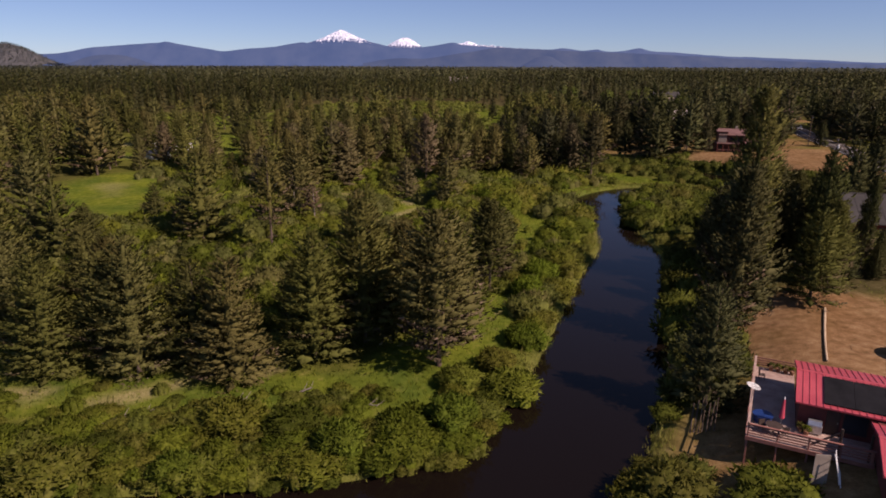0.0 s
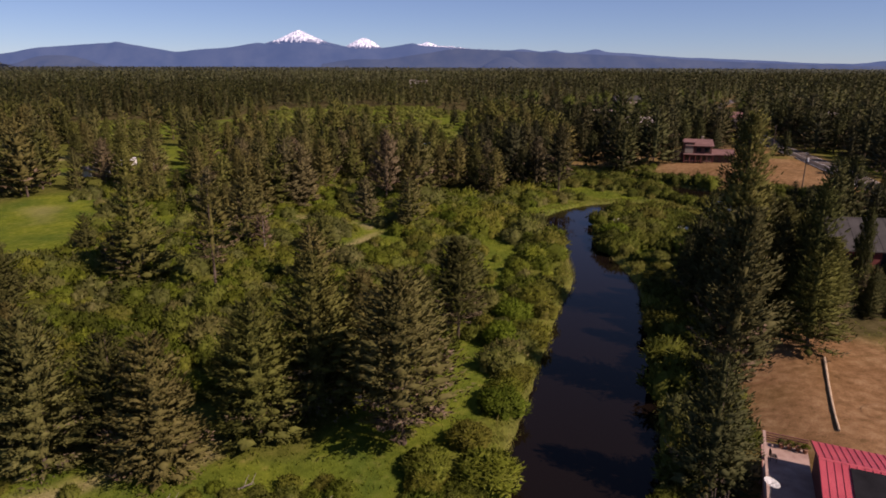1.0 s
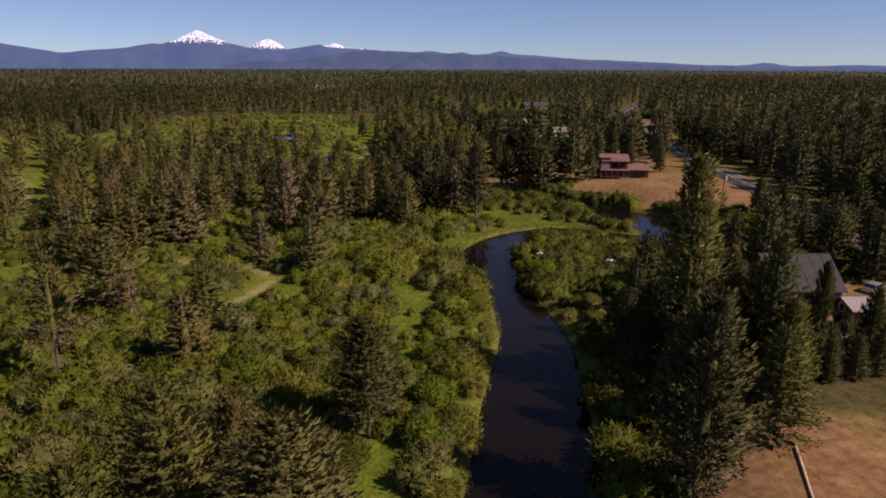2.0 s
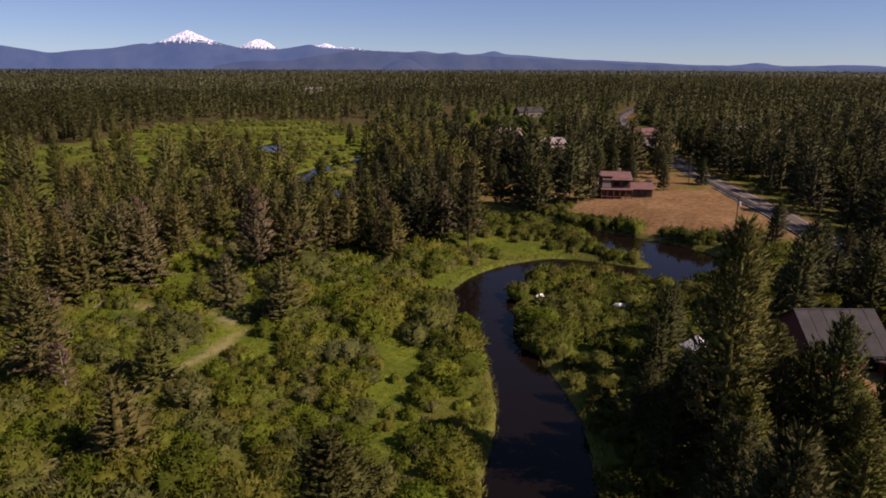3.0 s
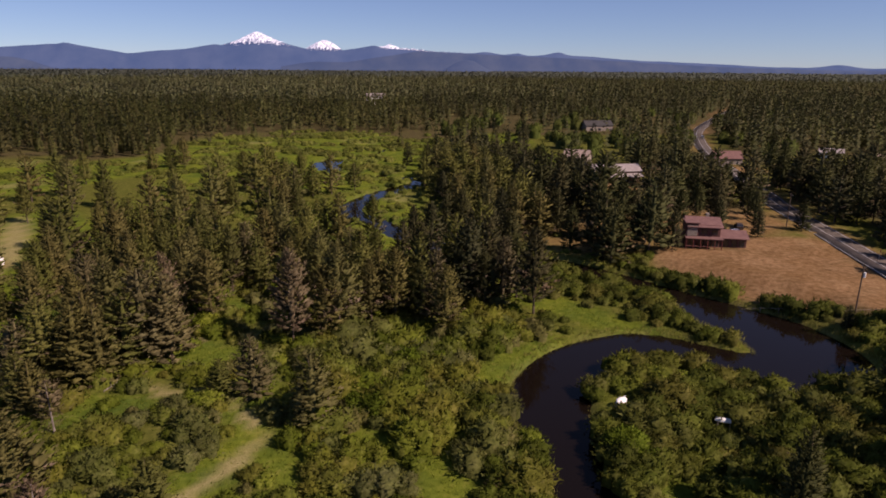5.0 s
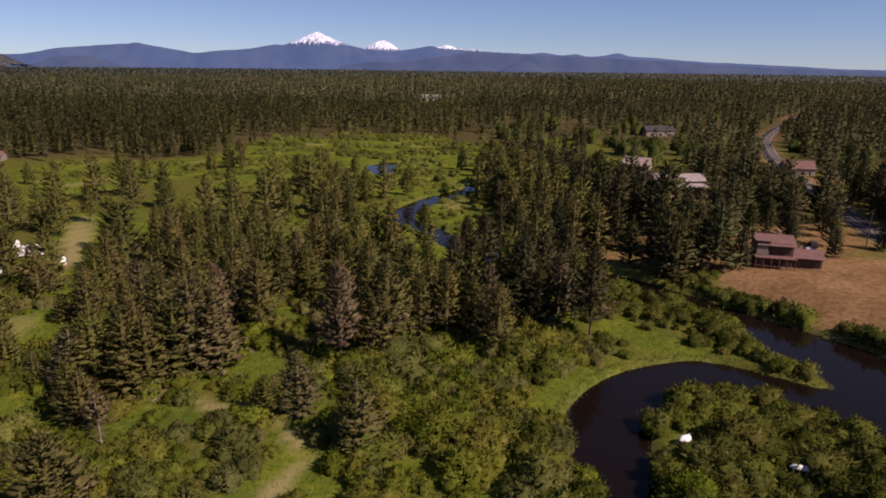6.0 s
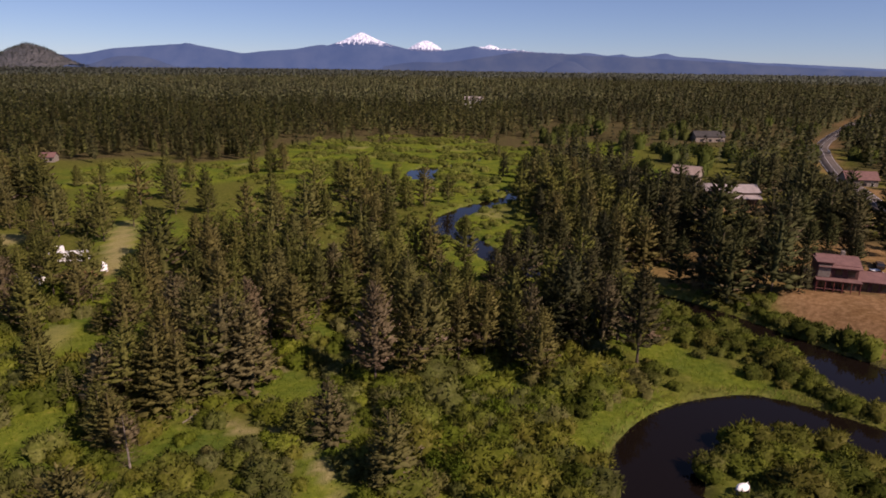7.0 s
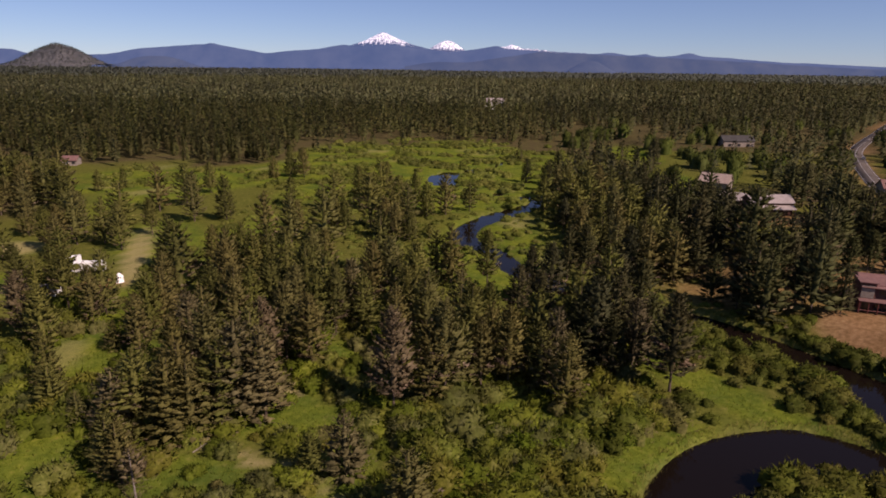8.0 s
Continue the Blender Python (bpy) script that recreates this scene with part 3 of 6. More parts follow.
def blades(r, at, way, length, width, outward=None):
    """One slim triangle at each place, along its way; it is shaded as part of a rounded mass that faces outward."""
    k = len(at)
    way = way / np.linalg.norm(way, axis=1)[:, None]
    side = np.cross(way, rand_unit(r, k))
    side /= np.maximum(np.linalg.norm(side, axis=1)[:, None], 1e-6)
    ln, wd = length * r.uniform(0.7, 1.3, (k, 1)), width * r.uniform(0.7, 1.3, (k, 1))
    v = np.stack((at - side * wd / 2 - way * ln * 0.25, at + side * wd / 2 - way * ln * 0.25, at + way * ln * 0.75), 1)
    if outward is None:
        return v.reshape(-1, 3), np.arange(3 * k).reshape(-1, 3)
    face = np.cross(v[:, 1] - v[:, 0], v[:, 2] - v[:, 0])
    turn = np.einsum("ij,ij->i", face, outward) < 0
    v[turn] = v[turn][:, ::-1]
    face = np.where(turn[:, None], -face, face)
    face /= np.maximum(np.linalg.norm(face, axis=1)[:, None], 1e-9)
    nrm = outward / np.maximum(np.linalg.norm(outward, axis=1)[:, None], 1e-9) * 1.0 + face * 0.45
    nrm /= np.linalg.norm(nrm, axis=1)[:, None]
    return v.reshape(-1, 3), np.repeat(nrm, 3, 0)


def pine_crown(seed, H, R, boughs, tufts_each, bl, bw, base=0.14, cone=True, dead=0.22, heart=0.15, loose=0.0, body=1.0):
    """A crown of boughs in uneven whorls, each a flat spray of needle tufts that curves up at its tip; the lowest are bare and dry. Corners, normals, dry or green."""
    r = np.random.default_rng(seed)
    lean = r.uniform(-0.02, 0.02, 2) * H

    def wide(s):
        foot = np.minimum(1.0, (s + 0.10) / (0.16 if cone else 0.30)) ** 0.6
        return foot * ((1 - s) ** 0.74 if cone else (1 - s ** 1.5) ** 0.9) + 0.03

    # one row a bough: level, direction, length
    q = (np.arange(boughs) + r.uniform(0, 1, boughs)) / boughs
    s = 1 - (1 - q) ** (0.62 if cone else 0.75)
    whorl = 0.62 / (H * (1 - base))
    tier = 0.55 if cone else 0.2
    s = np.clip((1 - tier) * s + tier * (np.round(s / whorl) * whorl) + r.normal(0, 0.008, boughs), 0, 0.985)
    a = 2.39996 * np.arange(boughs) + r.normal(0, 0.3, boughs)
    lobes = r.uniform(0.78, 1.18, 9)
    lobes[8] = lobes[0]
    uneven = np.interp((a + 2.5 * s) % 6.283, np.linspace(0, 6.283, 9), lobes)
    L = R * wide(s) * uneven * r.uniform(0.72, 1.12, boughs) + 0.25
    d = np.stack((np.cos(a), np.sin(a), np.zeros(boughs)), 1)
    lat = np.stack((-d[:, 1], d[:, 0], np.zeros(boughs)), 1)
    tilt = (-0.12 if cone else 0.06) + 0.95 * s + r.normal(0, 0.14, boughs)
    f = base + (1 - base) * s
    root = np.column_stack((lean[0] * f, lean[1] * f, f * H * 0.975))
    dry = r.random(boughs) < dead * np.clip(1 - s * 2.6, 0, 1) * 2.2

    # each bough has a leafy body, and needle tufts fan out along it
    fwd = d + np.array((0, 0, 1.0)) * (tilt + 0.22)[:, None]
    fwd /= np.linalg.norm(fwd, axis=1)[:, None]
    upw = np.cross(fwd, lat)
    upw *= np.where(upw[:, 2] < 0, -1, 1)[:, None]
    ax = np.stack((fwd * (0.30 * L)[:, None], lat * (L * r.uniform(0.11, 0.18, boughs) * (1 + 0.8 * s) + 0.06)[:, None], upw * (0.07 * L + 0.08)[:, None]), 1) * body
    mid = root + d * (0.60 * L)[:, None] + np.array((0, 0, 1.0)) * (L * (0.60 * tilt + 0.08))[:, None]
    octa = np.array(((1.1, 0, 0), (-0.1, 1, 0), (-1, 0, 0), (-0.1, -1, 0), (0.1, 0, 1), (0.1, 0, -1)), float)
    tris = np.array(((0, 1, 4), (1, 2, 4), (2, 3, 4), (3, 0, 4), (1, 0, 5), (2, 1, 5), (3, 2, 5), (0, 3, 5)))
    green = np.nonzero(~dry)[0]
    pad = mid[green, None] + np.einsum("vj,gjk->gvk", octa, ax[green]) * r.uniform(0.8, 1.15, (len(green), 6, 1))
    pn = np.einsum("vj,gjk->gvk", octa, np.stack((fwd, lat, upw), 1)[green]) * 0.8 + d[green, None] * 0.5 + np.array((0, 0, 0.1))
    pn /= np.linalg.norm(pn, axis=2)[:, :, None]
    pv, pn = pad[:, tris].reshape(-1, 3), pn[:, tris].reshape(-1, 3)
    n = boughs * tufts_each
    k = np.repeat(np.arange(boughs), tufts_each)
    u = r.uniform(0.06, 1, n) ** 0.66
    side = r.uniform(-1, 1, n)
    puff = r.normal(0, 1, n)
    spread = (0.10 + 0.32 * np.sqrt(u) * (1.25 - u)) * (1 + loose) * (0.8 + 1.2 * s[k])
    at = root[k] + d[k] * (L[k] * u)[:, None] + lat[k] * (side * spread * L[k])[:, None]
    at[:, 2] += L[k] * (tilt[k] * u + 0.20 * u * u) + 0.085 * puff * (0.25 + 0.28 * L[k]) * (1 + loose)
    way = d[k] * 0.75 + lat[k] * (side * 0.55)[:, None] + rand_unit(r, n) * 0.36 + np.array((0, 0, 1.0)) * (0.25 + 0.5 * s[k])[:, None]
    out = d[k] * 0.72 + lat[k] * (side * 0.35)[:, None] + rand_unit(r, n) * 0.20 + np.array((0, 0, 0.28)) + np.array((0, 0, 0.28)) * puff[:, None]
    v, nrm = blades(r, at, way, bl, bw, out)
    # the shaded heart of the crown, ragged at its rim
    m, rings = 7, 9
    z = np.linspace(0, 1, rings)[:, None]
    ang = 6.283 * (np.arange(m)[None, :] + 0.5 * (np.arange(rings)[:, None] % 2)) / m
    rad = R * heart * wide(z * 0.95) * r.uniform(0.65, 1.3, (rings, m))
    fz = base + 0.05 + (0.93 - base) * z
    pts = np.stack((lean[0] * fz + rad * np.cos(ang), lean[1] * fz + rad * np.sin(ang), fz * H + r.normal(0, 0.12, (rings, m))), -1)
    nr = np.stack((np.cos(ang), np.sin(ang), np.full((rings, m), 0.35)), -1)
    cv, cn = [], []
    for i in range(rings - 1):
        for j in range(m):
            b = (j + 1) % m
            for tri in (((i, j), (i, b), (i + 1, b)), ((i, j), (i + 1, b), (i + 1, j))):
                cv += [pts[x] for x in tri]
                cn += [nr[x] for x in tri]
    cn = np.array(cn)
    cn /= np.linalg.norm(cn, axis=1)[:, None]
    return np.vstack((cv, pv, v)), np.vstack((cn, pn, nrm)), np.concatenate((np.zeros((len(cv) + len(pv)) // 3, int), dry[k].astype(int)))


def pine_trunk(seed, H, foot, k=7, rings=7):
    r = np.random.default_rng(seed)
    lean = r.uniform(-0.02, 0.02, 2) * H
    v, f = [], []
    for i in range(rings):
        s = i / (rings - 1)
        rad = foot * (1 - s) ** 0.8 * (1.35 if i == 0 else 1.0) + 0.02
        for j in range(k):
            a = 6.28 * j / k
            v.append((lean[0] * s + rad * math.cos(a), lean[1] * s + rad * math.sin(a), s * H * 0.97 - (0.4 if i == 0 else 0)))
    for i in range(rings - 1):
        for j in range(k):
            a, b = i * k + j, i * k + (j + 1) % k
            f += [(a, b, b + k), (a, b + k, a + k)]
    v = np.array(v)
    # dry stubs on the bare lower trunk
    for i in range(9):
        z, a, ln = H * r.uniform(0.08, 0.4), r.uniform(0, 6.28), r.uniform(0.5, 1.3)
        p0 = np.array((lean[0] * z / H, lean[1] * z / H, z))
        d = np.array((math.cos(a), math.sin(a), r.uniform(-0.3, 0.1))) * ln
        q = len(v)
        v = np.vstack((v, [p0 + (0, 0, 0.05), p0 - (0, 0, 0.05), p0 + d]))
        f.append((q, q + 1, q + 2))
    return v, np.array(f)


class Kind:
    """One model of a tree: arrays for joined woods, and meshes for single trees."""

    def __init__(self, name, full, trunk, crown, label, category, group, leaves=None, bark=None):
        self.name, self.full, self.label, self.category, self.group = name, full, label, category, group
        self.tv, self.tf = trunk
        self.cv, self.cn, self.ct = crown
        self.trunk = tri_mesh("trunk", self.tv, self.tf, [bark or M_bark], smooth=True)
        self.crown = tri_mesh("crown", self.cv, np.arange(len(self.cv)).reshape(-1, 3), [leaves or M_needles, M_twigs], self.ct, normals=self.cn)

    def place(self, x, y, h, turn, wide=1.0):
        s = h / self.full
        root = new(self.name)
        root.matrix_world = pose(x, y, ground_at(x, y) - 0.05, 0, 0, turn) @ Matrix.Diagonal((s * wide, s * wide, s, 1))
        for part_name, me in (("trunk", self.trunk), ("crown", self.crown)):
            ob = new(part_name, me)
            ob.parent = root
        return tagged(root, self.label, self.category, self.group)


def joined_wood(name, rows, label, seed, leaves=None):
    """Many trees as one sheet of geometry: rows of kind, x, y, height, turn, width."""
    r = np.random.default_rng(seed)
    V, N, F, I, T, base = [], [], [], [], [], 0
    for kind, x, y, h, turn, wide in rows:
        s, c, q = h / kind.full, math.cos(radians(turn)), math.sin(radians(turn))
        rot = np.array(((c, q, 0), (-q, c, 0), (0, 0, 1)))
        at = np.array((x, y, ground_at(x, y) - 0.05))
        size = np.array((s * wide, s * wide, s))
        cv, tv = (kind.cv * size) @ rot + at, (kind.tv * size) @ rot + at
        tn = np.column_stack((kind.tv[:, :2], np.zeros(len(kind.tv)))) @ rot + 1e-6
        V += [cv, tv]
        N += [kind.cn @ rot, tn / np.linalg.norm(tn, axis=1)[:, None]]
        F += [np.arange(len(cv)).reshape(-1, 3) + base, kind.tf + base + len(cv)]
        I += [kind.ct, np.full(len(kind.tf), 2)]
        T.append(np.full(len(cv) + len(tv), r.random()))
        base += len(cv) + len(tv)
    me = tri_mesh(name, np.vstack(V), np.vstack(F), [leaves or M_needles, M_twigs, M_bark], np.concatenate(I), normals=np.vstack(N), tone=np.concatenate(T))
    return tagged(new(name, me), label, "forest", kind="stuff")


NEAR, MID, FAR = [], [], []
LBL = ["tall lodgepole pine with olive needles and dry grey lower boughs", "lodgepole pine with ragged dark green crown in the meadow",
       "bushy young pine with boughs down to the grass", "slim lodgepole pine with a bare lower trunk"]
for i in range(6):
    bushy = i in (2, 5)
    text = LBL[2 if bushy else (i % 2 if i < 4 else 3)]
    shape = dict(base=0.02 if bushy else (0.08, 0.10, 0, 0.20, 0.12)[i], cone=bushy or i == 0, dead=0.05 if bushy else (0.10, 0.16, 0, 0.30, 0.30)[i])
    big = 5.3 if bushy else (5.0, 4.6, 0, 3.9, 4.5)[i]
    NEAR.append(Kind("pine_tree", 14.0, pine_trunk(100 + i, 14, 0.17), pine_crown(200 + i, 14, big, 180, 46, 0.42, 0.17, body=0.7, **shape), text, "pine tree", "pines by the river"))
    MID.append(Kind("pine_tree", 14.0, pine_trunk(100 + i, 14, 0.17), pine_crown(300 + i, 14, big, 108, 17, 0.58, 0.25, body=0.9, **shape), text, "pine tree", "pines by the river"))
for i in range(6):
    FAR.append(Kind("pine_tree", 14.0, pine_trunk(100 + i, 14, 0.17, 5, 4), pine_crown(400 + i, 14, (4.8, 4.4, 5.1, 3.9, 4.6, 4.9)[i], 54, 9, 0.95, 0.44, base=0.10, cone=i in (0, 2, 5), dead=0.2), "far lodgepole pine with dull green crown", "pine tree", "pines by the river"))
PONDEROSA = Kind("ponderosa_pine", 22.0, pine_trunk(150, 22, 0.36), pine_crown(250, 22, 5.6, 190, 44, 0.55, 0.18, body=0.8, base=0.16, cone=False, dead=0.3, heart=0.10, loose=0.5),
                 "tall ponderosa pine with an open grey-green crown on the bank", "pine tree", "pines by the river", M_ponderosa)
SPARSE = Kind("pine_tree", 14.0, pine_trunk(160, 14, 0.17), pine_crown(260, 14, 3.0, 60, 20, 0.5, 0.17, base=0.32, cone=False, dead=0.6, heart=0.08, loose=0.3),
              "thin half-dead pine with grey twigs and bare trunk", "pine tree", "pines by the river")
SNAG = Kind("dead_tree", 9.0, pine_trunk(170, 9, 0.15), pine_crown(270, 9, 2.6, 70, 15, 0.7, 0.05, base=0.12, cone=False, dead=9, heart=0.02, loose=0.5), "dead grey pine with bare twigs", "dead tree", "dead trees", M_twigs, M_greybark)



def eastern(kind, leaves):
    """The same tree with needles darkened for the side-lit shade of the east bank."""
    text = kind.label.replace("olive needles", "dark needles").replace("lodgepole", "ponderosa").replace("dull green", "dark green")
    return Kind(kind.name, kind.full, (kind.tv, kind.tf), (kind.cv, kind.cn, kind.ct), text, kind.category, kind.group, leaves)


NEAR_EAST, MID_EAST, FAR_EAST = [eastern(k, M_half_shade_needles) for k in NEAR], [eastern(k, M_shade_needles) for k in MID], [eastern(k, M_shade_needles) for k in FAR]
DYING = [Kind(k.name, k.full, (k.tv, k.tf), (k.cv, k.cn, k.ct), "dying pine with brown-grey needles and dry boughs", k.category, k.group, M_dry_needles) for k in MID]
DYING_AT = {(-27.5, 160.1), (-23.7, 160.8), (-4.3, 163.1), (-27.6, 172.3), (-40.7, 173.7), (-8.4, 147.8), (21.5, 174.4), (-80.1, 185.0), (-18.1, 198.8), (35.8, 181.1), (-43.5, 154.1)}
taken = []


def free(x, y, gap):
    for a, b, g in taken:
        if abs(a - x) < gap + g and abs(b - y) < gap + g and math.hypot(a - x, b - y) < gap + g:
            return False
    return True


def grow(kind, x, y, h, turn, wide=1.0):
    taken.append((x, y, 1.3))
    return kind.place(x, y, h, turn, wide)


pr = np.random.default_rng(11)
# pines that stand out: place, height, kind
BANK_WEST = [(-50, 69, 16.5, 0), (-39, 58, 12.5, 2), (-34, 60, 12, 1), (-30.5, 58.5, 14, 2), (-25, 60, 11.5, 5), (-20.4, 57.5, 12.5, 2), (-13.4, 62.3, 14, 5), (-8.6, 66, 16.5, 0),
             (-4.5, 69, 13.5, 1), (-0.3, 60, 16.5, 4), (6.5, 83, 13, 3), (-16.5, 69, 9, 1), (-56, 97, 9, 5), (-41, 106, 16.5, 0), (-46, 64, 13, 1), (-36, 66, 12, 3), (-44, 75, 11, 1)]
MEADOW_PINES = [(-27.5, 120, 14, 3), (-39, 145, 9, 1), (-13, 147, 6.5, 2), (-14.4, 119.5, 8.5, 5), (-14, 101.5, 10.5, 2), (-43, 152, 7, 5), (-60, 182, 6, 2), (-55, 120, 8, 2), (-62, 166, 10, 0)]
BELT_W = [(-55.5, 187.5, 14, 1), (-54.2, 180.5, 12, 1), (-54.6, 191.1, 14, 0), (-63.1, 223.0, 8, 0), (-55.9, 219.1, 15, 3), (-46.5, 203.7, 16, 3), (-50.0, 222.6, 15, 1), (-45.4, 217.5, 15, 0), (-43.7, 223.3, 15, 0), (-36.4, 214.6, 16, 0), (-44.8, 192.2, 14, 3), (-39.2, 189.6, 15, 4), (-40.7, 173.7, 15, 1), (-34.6, 166.4, 16, 3), (-40.1, 166.1, 14, 3), (-37.2, 193.0, 14, 0), (-34.6, 197.0, 14, 1)]
BELT_N = [(-38.6, 313.5, 15, 4), (-33.2, 306.8, 13, 4), (-39.2, 273.9, 12, 1), (-34.7, 269.9, 12, 1), (-30.3, 329.4, 15, 3), (-22.1, 302.4, 14, 1), (-16.1, 303.4, 15, 3), (-11.5, 297.8, 13, 0), (-21.7, 266.6, 13, 1), (-17.8, 263.5, 12, 1), (-13.6, 264.0, 12, 0), (-7.9, 267.8, 5, 3), (1.2, 225.6, 15, 0), (10.1, 223.8, 15, 3), (-32.4, 221.7, 15, 1), (-30.4, 227.0, 13, 3), (-29.7, 206.9, 15, 1)]
BELT_M = [(-15.7, 211.9, 14, 1), (-12.1, 213.5, 15, 1), (-5.9, 209.4, 15, 1), (-18.1, 198.8, 14, 1), (-15.0, 194.7, 13, 0), (-6.2, 196.2, 14, 3), (-7.0, 185.8, 14, 0), (-19.9, 191.6, 15, 3), (-1.6, 189.6, 14, 1), (-23.1, 190.8, 14, 0), (-27.4, 190.8, 15, 3), (-21.3, 178.3, 14, 4), (-26.6, 180.9, 15, 1), (-27.6, 172.3, 15, 3)]
BELT_E = [(47.4, 333.1, 15, 1), (37.5, 288.1, 13, 1), (49.7, 312.2, 14, 1), (34.6, 278.5, 12, 3), (45.1, 258.7, 13, 1), (30.6, 232.9, 14, 0), (24.4, 212.7, 15, 3), (20.1, 213.5, 14, 3), (34.9, 233.3, 14, 4), (20.5, 195.3, 14, 3), (16.7, 204.8, 12, 1), (33.5, 204.9, 15, 0), (38.4, 208.8, 14, 1), (46.3, 234.6, 14, 4), (72.6, 336.7, 15, 0), (92.8, 401.6, 17, 1), (68.0, 377.8, 14, 3), (61.6, 281.2, 14, 3), (39.2, 222.9, 14, 4), (42.3, 205.1, 14, 1)]
BELT_S = [(-4.3, 163.1, 18, 3), (3.4, 167.4, 18, 3), (7.1, 178.6, 17, 4), (0.9, 166.6, 14, 1), (9.1, 173.3, 13, 3), (13.7, 173.7, 15, 3), (22.6, 167.6, 13, 1), (28.7, 180.8, 18, 1), (33.9, 187.5, 17, 1), (35.8, 181.1, 14, 1), (40.4, 173.5, 18, 3), (10.5, 184.6, 15, 3), (5.9, 172.9, 13, 0), (26.0, 180.3, 15, 0), (21.5, 174.4, 15, 0), (31.5, 177.8, 12, 3), (39.5, 184.3, 14, 0), (18.9, 174.2, 12, 1)]
BELT_F = [(-27.5, 160.1, 16.5, 0), (-23.7, 160.8, 15, 0), (-29.6, 158.4, 14, 5), (-28.6, 169.6, 15, 2), (-35.2, 157.9, 14, 2), (-35.3, 154.4, 13, 2), (-40.8, 155.6, 13.5, 0), (-43.5, 154.1, 11, 5), (-56.2, 158.8, 9, 2), (-8.4, 147.8, 9.5, 5), (0.9, 137.8, 11, 2), (-37.0, 143.8, 9, 2), (-50.5, 156.1, 6, 2), (-32.4, 154.9, 12, 5)]
BANK_EAST = [(24, 52, 12, 5, 0.85), (32, 66, 19.5, 1, 0.72), (49.5, 81, 17, 2, 0.55), (51, 85, 13, 5, 0.6), (55.3, 80.8, 13.5, 3, 0.42), (37.5, 77, 13, 1, 0.8)]
BARN_PINES = [(65.5, 83.6, 9, 3, 0.8), (68.7, 84, 7, 3), (73, 112.7, 15, 0), (81.3, 120.2, 14, 1), (47, 84, 12, 0), (46, 97, 8, 2), (44.5, 101, 11, 2), (103.7, 154.6, 9.2, 1),
              (53, 86, 5, 2), (57.5, 85, 4, 5), (60.5, 83.5, 4.5, 2), (63, 86, 5, 3), (66.5, 88, 4, 5), (59, 88.5, 5, 2), (53, 80, 6, 5), (56.5, 79.5, 5, 2), (60, 79.5, 5.5, 5), (63.5, 80, 6, 2), (67, 80.5, 6, 5), (46.5, 80.5, 7, 2), (58.5, 82, 6, 2)]
TENT_PINES = [
             (54, 113, 9, 2), (53, 101, 8, 1), (104, 156, 7, 2), (49, 107, 12, 0), (44, 90, 13, 0), (46.5, 88, 15, 0), (41, 96, 9, 2), (50, 95, 11, 0), (39, 88, 12, 1), (73, 124, 6, 2), (80, 130, 7, 5), (69, 117, 8, 2), (77, 118, 9, 0), (86, 138, 6, 5), (84, 124, 8, 5), (88, 130, 7, 2), (96, 160, 5, 2)]
FIELD_EDGE = [(84, 206, 11, 0), (80, 213, 13, 1), (76, 209, 12, 3), (86, 219, 12, 0), (72, 214, 13, 5), (66, 214, 12, 1), (62, 219, 12, 0), (89, 226, 13, 3), (81, 224, 12, 1), (106, 224, 9, 2), (113, 216, 8, 0), (118, 226, 11, 1), (104, 233, 12, 3),
              (112, 236, 12, 0), (122, 236, 11, 4), (130, 222, 9, 2), (97, 229, 11, 1)]
CAMP = [(-130.6, 257.4, 13, 0), (-115.0, 243.2, 13, 3), (-140.7, 289.8, 15, 0), (-120.8, 268.2, 12, 1), (-96.5, 206.7, 13, 3), (-93.8, 218.7, 14, 0), (-103.1, 251.7, 14, 0), (-94.1, 244.9, 14, 1), (-94.2, 262.5, 12, 3), (-71.5, 229.2, 15, 0), (-59.8, 202.6, 14, 0), (-144.5, 335.6, 8, 1), (-151.2, 328.4, 9, 0), (-80.1, 185.0, 14, 3), (-72.6, 180.5, 13, 1), (-80.9, 200.4, 14, 3), (-70.6, 192.6, 13, 4), (-71.0, 198.0, 15, 0), (-88.5, 207.6, 13, 3), (-88, 186, 11, 5), (-107, 236, 13, 0), (-90, 204, 11, 2), (-113, 246, 13, 3)]
MARSH_PINES = [(-89, 281, 17, 1), (-79, 284, 16, 0), (-90, 368, 11, 2), (-83, 372, 15, 0), (-76, 370, 14, 1), (-63, 302, 7, 2), (-104, 330, 13, 1), (-52, 276, 10, 5),
               (36, 352, 14, 0), (42, 366, 15, 1), (28, 372, 12, 2), (86, 296, 12, 2), (90, 300, 11, 5), (84, 306, 12, 2), (92, 293, 10, 1)]
ROAD_PINES = [(92, 118, 10, 0), (98, 126, 11, 2), (104, 136, 8, 5), (96, 112, 11, 1), (100, 120, 10, 3), (108, 146, 7, 2), (90, 108, 12, 0), (86, 113, 11, 1), (103, 128, 8, 4), (93, 130, 8, 2), (98, 106, 10, 0), (101, 112, 11, 1), (88, 122, 9, 5)]
